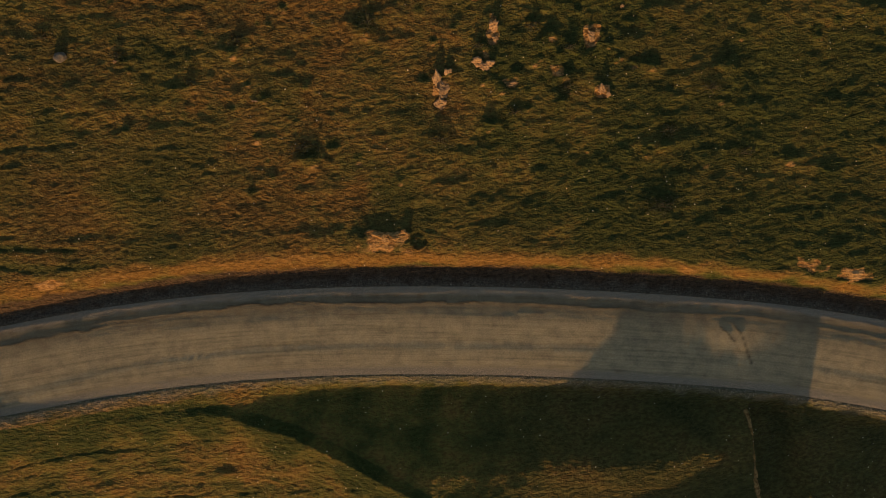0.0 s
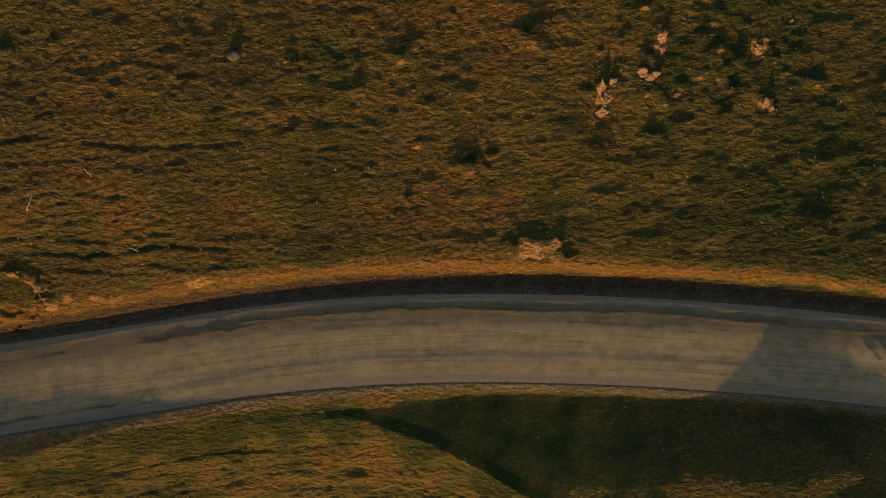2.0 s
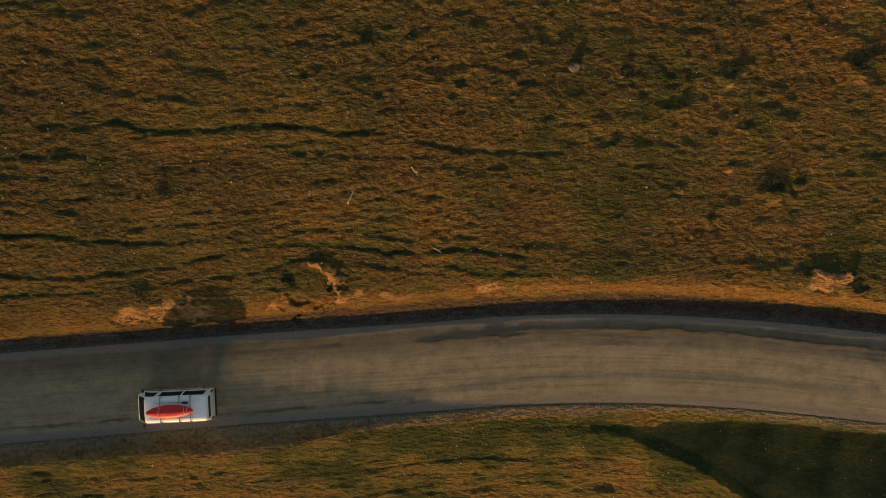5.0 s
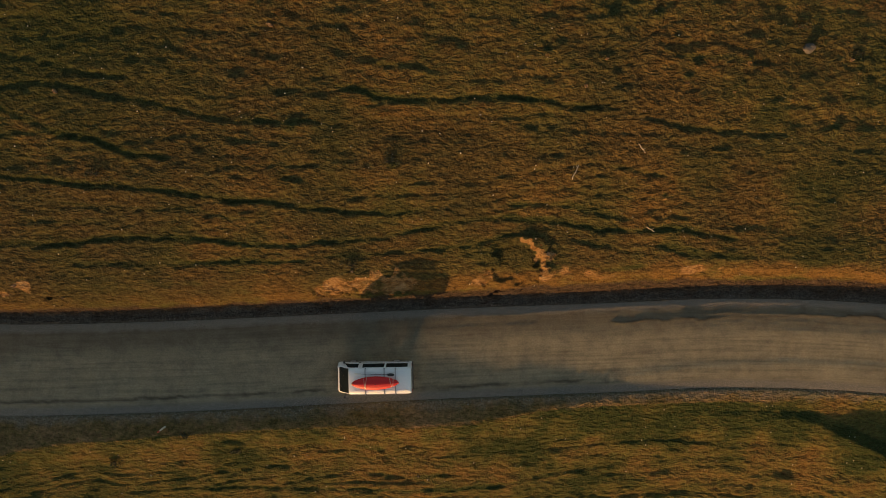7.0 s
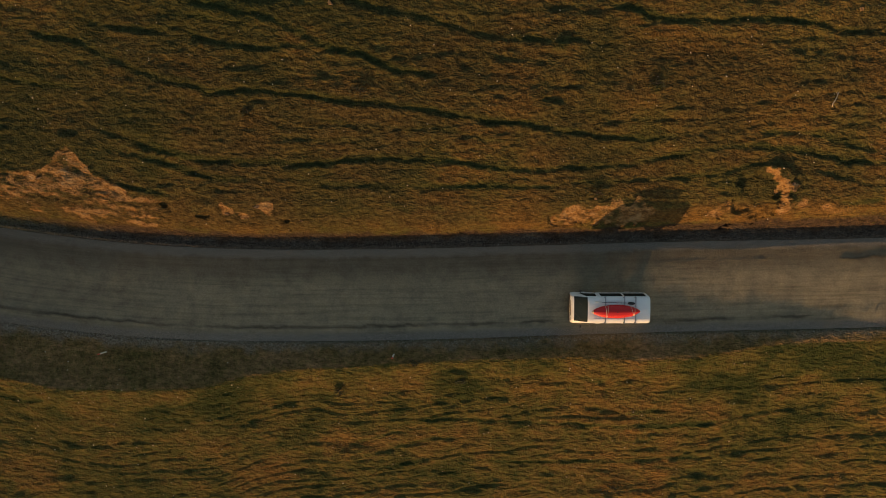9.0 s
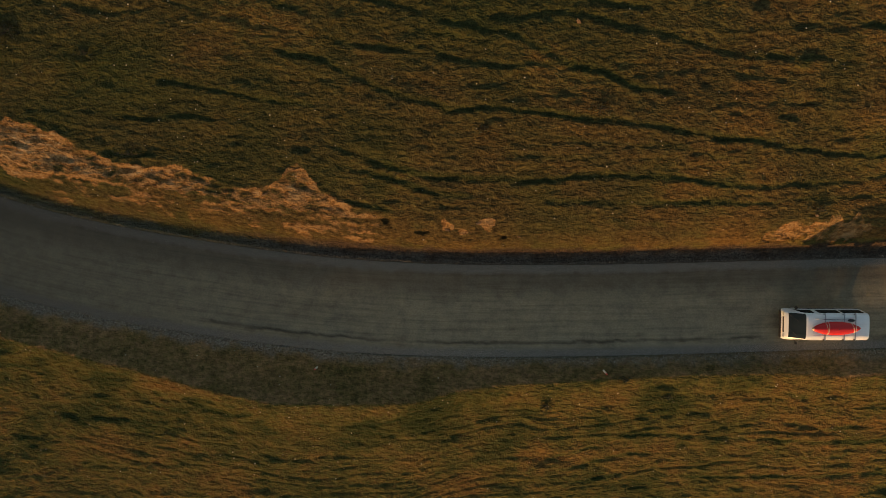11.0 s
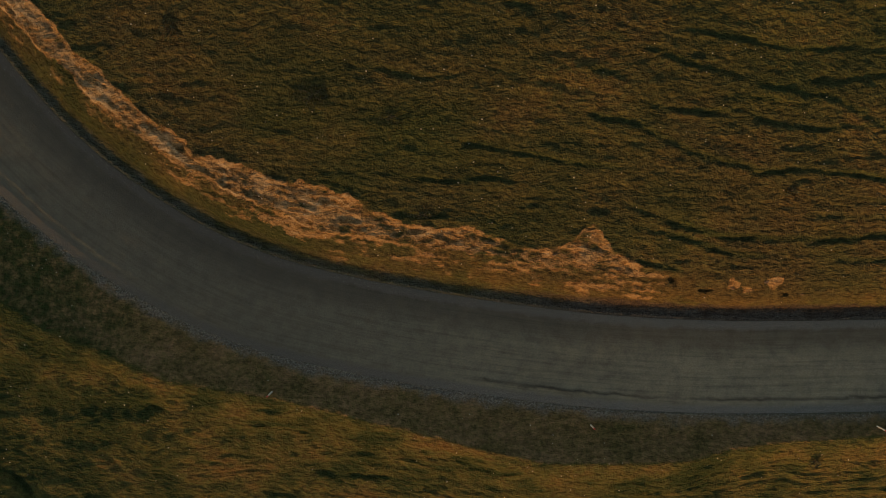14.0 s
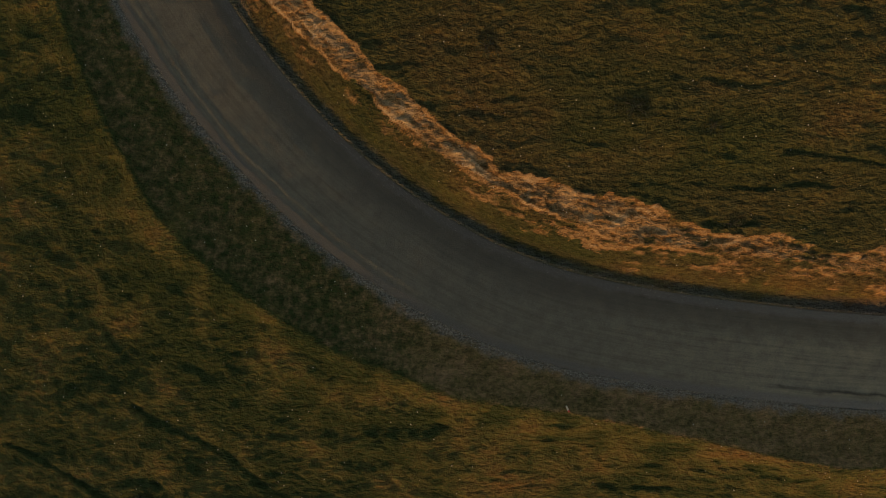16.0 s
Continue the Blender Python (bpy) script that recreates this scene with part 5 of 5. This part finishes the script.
for at in ((-20.5, 12.85, 0.25, 0.16, 0.16, 10), (-12.7, 9.7, 0.4, 0.13, 0.12, -12), (-55.4, 13.7, 0.35, 0.16, 0.14, -20), (-37.1, 10.7, 0.2, 0.2, 0.14, 0),
           (-67.9, 9.9, 0.26, 0.2, 0.16, -60), (-38.6, 0.75, 0.24, 0.18, 0.16, 30), (-38.4, 0.35, 0.15, 0.15, 0.12, 0), (-51.3, -0.55, 0.18, 0.15, 0.16, 0),
           (-73.0, -1.7, 0.3, 0.16, 0.12, 15), (-75.0, -2.2, 0.28, 0.14, 0.10, -10), (-70.3, -2.5, 0.2, 0.12, 0.10, 0), (-86.6, -0.3, 0.32, 0.12, 0.10, 20), (-36.0, 12.2, 0.18, 0.14, 0.12, 0)):
    build_rock("field_stone", *at[:2], *(0.55 * size for size in at[2:5]), at[5], PALE_STONE, "small pale stone half sunk in the slope", "stones on the slope", 20)


def pebbles(name, x, y, z, size, label, category, mat):
    """Many small eight-sided stones in one mesh."""
    n = len(x)
    base = np.array([(1, 0, 0), (0, 1, 0), (-1, 0, 0), (0, -1, 0), (0, 0, 0.7), (0, 0, -0.7)], float)
    tri = np.array([(0, 1, 4), (1, 2, 4), (2, 3, 4), (3, 0, 4), (1, 0, 5), (2, 1, 5), (3, 2, 5), (0, 3, 5)])
    v = base[None] * size[:, None, None] * rng.uniform(0.6, 1.3, (n, 6, 1))
    a = rng.uniform(0, 2 * math.pi, n)
    c, s = np.cos(a)[:, None], np.sin(a)[:, None]
    v = np.stack([v[..., 0] * c - v[..., 1] * s, v[..., 0] * s + v[..., 1] * c, v[..., 2]], -1) + np.stack([x, y, z], -1)[:, None]
    faces = (tri[None] + 6 * np.arange(n)[:, None, None]).reshape(-1, 3)
    return tagged(soup(name, v.reshape(-1, 3), faces, mat), label, category, kind="stuff")


i = rng.randint(0, len(line), 60000)
i = i[(line[i, 0] > WEST) & (line[i, 0] < EAST) & (line[i, 1] < NORTH)][:34000]
across = np.where(rng.rand(len(i)) < 0.75, rng.normal(-2.95, 0.28, len(i)), rng.normal(2.95, 0.22, len(i)))
px, py = line[i, 0] + tangent[i, 1] * across + rng.normal(0, 0.1, len(i)), line[i, 1] - tangent[i, 0] * across + rng.normal(0, 0.1, len(i))
few = (px < -82) & (across < 0) | (rng.rand(len(i)) < 0.3)
px, py, across, i = px[few], py[few], across[few], i[few]
pz = np.where(abs(across) < HALF, road_height(px) - 0.01, sample(Z, px, py))
pebbles("loose_gravel", px, py, pz + 0.008, rng.uniform(0.012, 0.042, len(i)), "loose grey gravel thrown to both edges of the road", "gravel", CHIPS)
count = 2200
px, py = rng.uniform(WEST + 2, EAST - 2, count), rng.uniform(SOUTH + 1, NORTH - 1, count)
keep = abs(beside(px, py)[0]) > 4.4
px, py = px[keep], py[keep]
pebbles("slope_pebbles", px, py, sample(Z, px, py) + 0.05, rng.uniform(0.02, 0.06, len(px)), "small pale pebbles scattered over the slopes", "pebbles", PALE_CHIPS)


# ---------------------------------------------------------------- low shrubs


def build_shrub(x, y, rx, ry, high, label="low dark green shrub growing on the slope"):
    shrub = thing("shrub", pose(x, y, floor_at(x, y)), label, "shrub", "shrubs on the slope")
    r = np.random.RandomState(int(abs(x * 13 + y * 7)) % 9999)
    bm = bmesh.new()
    for k in range(7):
        a, f = 2 * math.pi * k / 7 + r.uniform(-0.3, 0.3), r.uniform(0.4, 0.8)
        end = (rx * f * math.cos(a), ry * f * math.sin(a), high * r.uniform(0.5, 0.9))
        twig = tube([(0, 0, -0.08), (end[0] * 0.4, end[1] * 0.4, end[2] * 0.6), end], [0.03, 0.02, 0.008], 5)
        me = bpy.data.meshes.new("twig")
        twig.to_mesh(me)
        twig.free()
        bm.from_mesh(me)
        bpy.data.meshes.remove(me)
    part("stems", bm, BARK, shrub)
    n = int(700 * max(0.25, rx * ry))
    a, f = r.uniform(0, 2 * math.pi, n), np.sqrt(r.uniform(0, 1, n))
    edge = 1 + 0.28 * np.sin(3 * a + x) + 0.16 * np.sin(7 * a + y)
    u, v = rx * f * edge * np.cos(a), ry * f * edge * np.sin(a)
    zt = high * (1 - f ** 2) * r.uniform(0.35, 1.1, n) + 0.02
    size = r.uniform(0.03, 0.075, (n, 1))
    d1, d2 = r.normal(0, 1, (n, 3)), r.normal(0, 1, (n, 3))
    d1 /= np.linalg.norm(d1, axis=1)[:, None]
    d2 -= (d1 * d2).sum(1)[:, None] * d1
    d2 /= np.linalg.norm(d2, axis=1)[:, None]
    c = np.stack([u, v, zt], -1)
    q = np.stack([c - d1 * size, c + d2 * size * 0.5, c + d1 * size, c - d2 * size * 0.5], 1).reshape(-1, 3)
    base = 4 * np.arange(n)[:, None]
    faces = np.concatenate([base + np.array([[0, 1, 2]]), base + np.array([[0, 2, 3]])])
    soup("foliage", q, faces, LEAVES, parent=shrub)


for at in ((-4.8, 13.5, 0.85, 0.75, 0.5), (-48.6, 6.3, 0.6, 0.4, 0.3), (-67.9, -14.1, 0.45, 0.5, 0.4), (-47.5, -22.1, 0.9, 0.5, 0.4), (-66.2, 5.25, 0.7, 0.5, 0.35),
           (-101.4, 8.8, 1.1, 0.9, 0.35), (-51.3, -0.15, 0.65, 0.35, 0.4), (-62.7, -11.9, 0.35, 0.2, 0.2), (-59.5, -13.2, 0.4, 0.25, 0.25), (-96.9, 7.6, 0.6, 0.5, 0.3),
           (-94.9, 1.95, 0.95, 0.35, 0.35), (-73.0, 3.9, 0.35, 0.3, 0.25), (-10.3, 6.5, 1.2, 0.6, 0.35), (-1.2, 5.8, 1.0, 0.6, 0.35), (12.7, -0.3, 1.3, 0.7, 0.4),
           (-110.0, 12.4, 0.7, 0.9, 0.35), (-24.2, 14.5, 0.7, 0.35, 0.3), (-20.3, 13.2, 0.45, 0.3, 0.25), (-13.0, 13.4, 0.4, 0.3, 0.25), (16.5, 6.8, 0.9, 0.6, 0.4),
           (-16.4, 11.2, 0.3, 0.25, 0.2), (-134.5, -17.5, 1.2, 0.7, 0.3), (-89.5, 14.8, 0.5, 0.4, 0.25), (13.8, 4.5, 0.8, 0.5, 0.35), (3.8, 6.9, 0.5, 0.3, 0.25),
           (5.4, 11.9, 0.55, 0.35, 0.3), (7.6, 10.3, 0.5, 0.3, 0.3), (7.3, 8.0, 0.5, 0.3, 0.28), (1.9, 11.2, 0.5, 0.3, 0.3), (18.5, 2.4, 0.8, 0.5, 0.35)):
    build_shrub(*at)
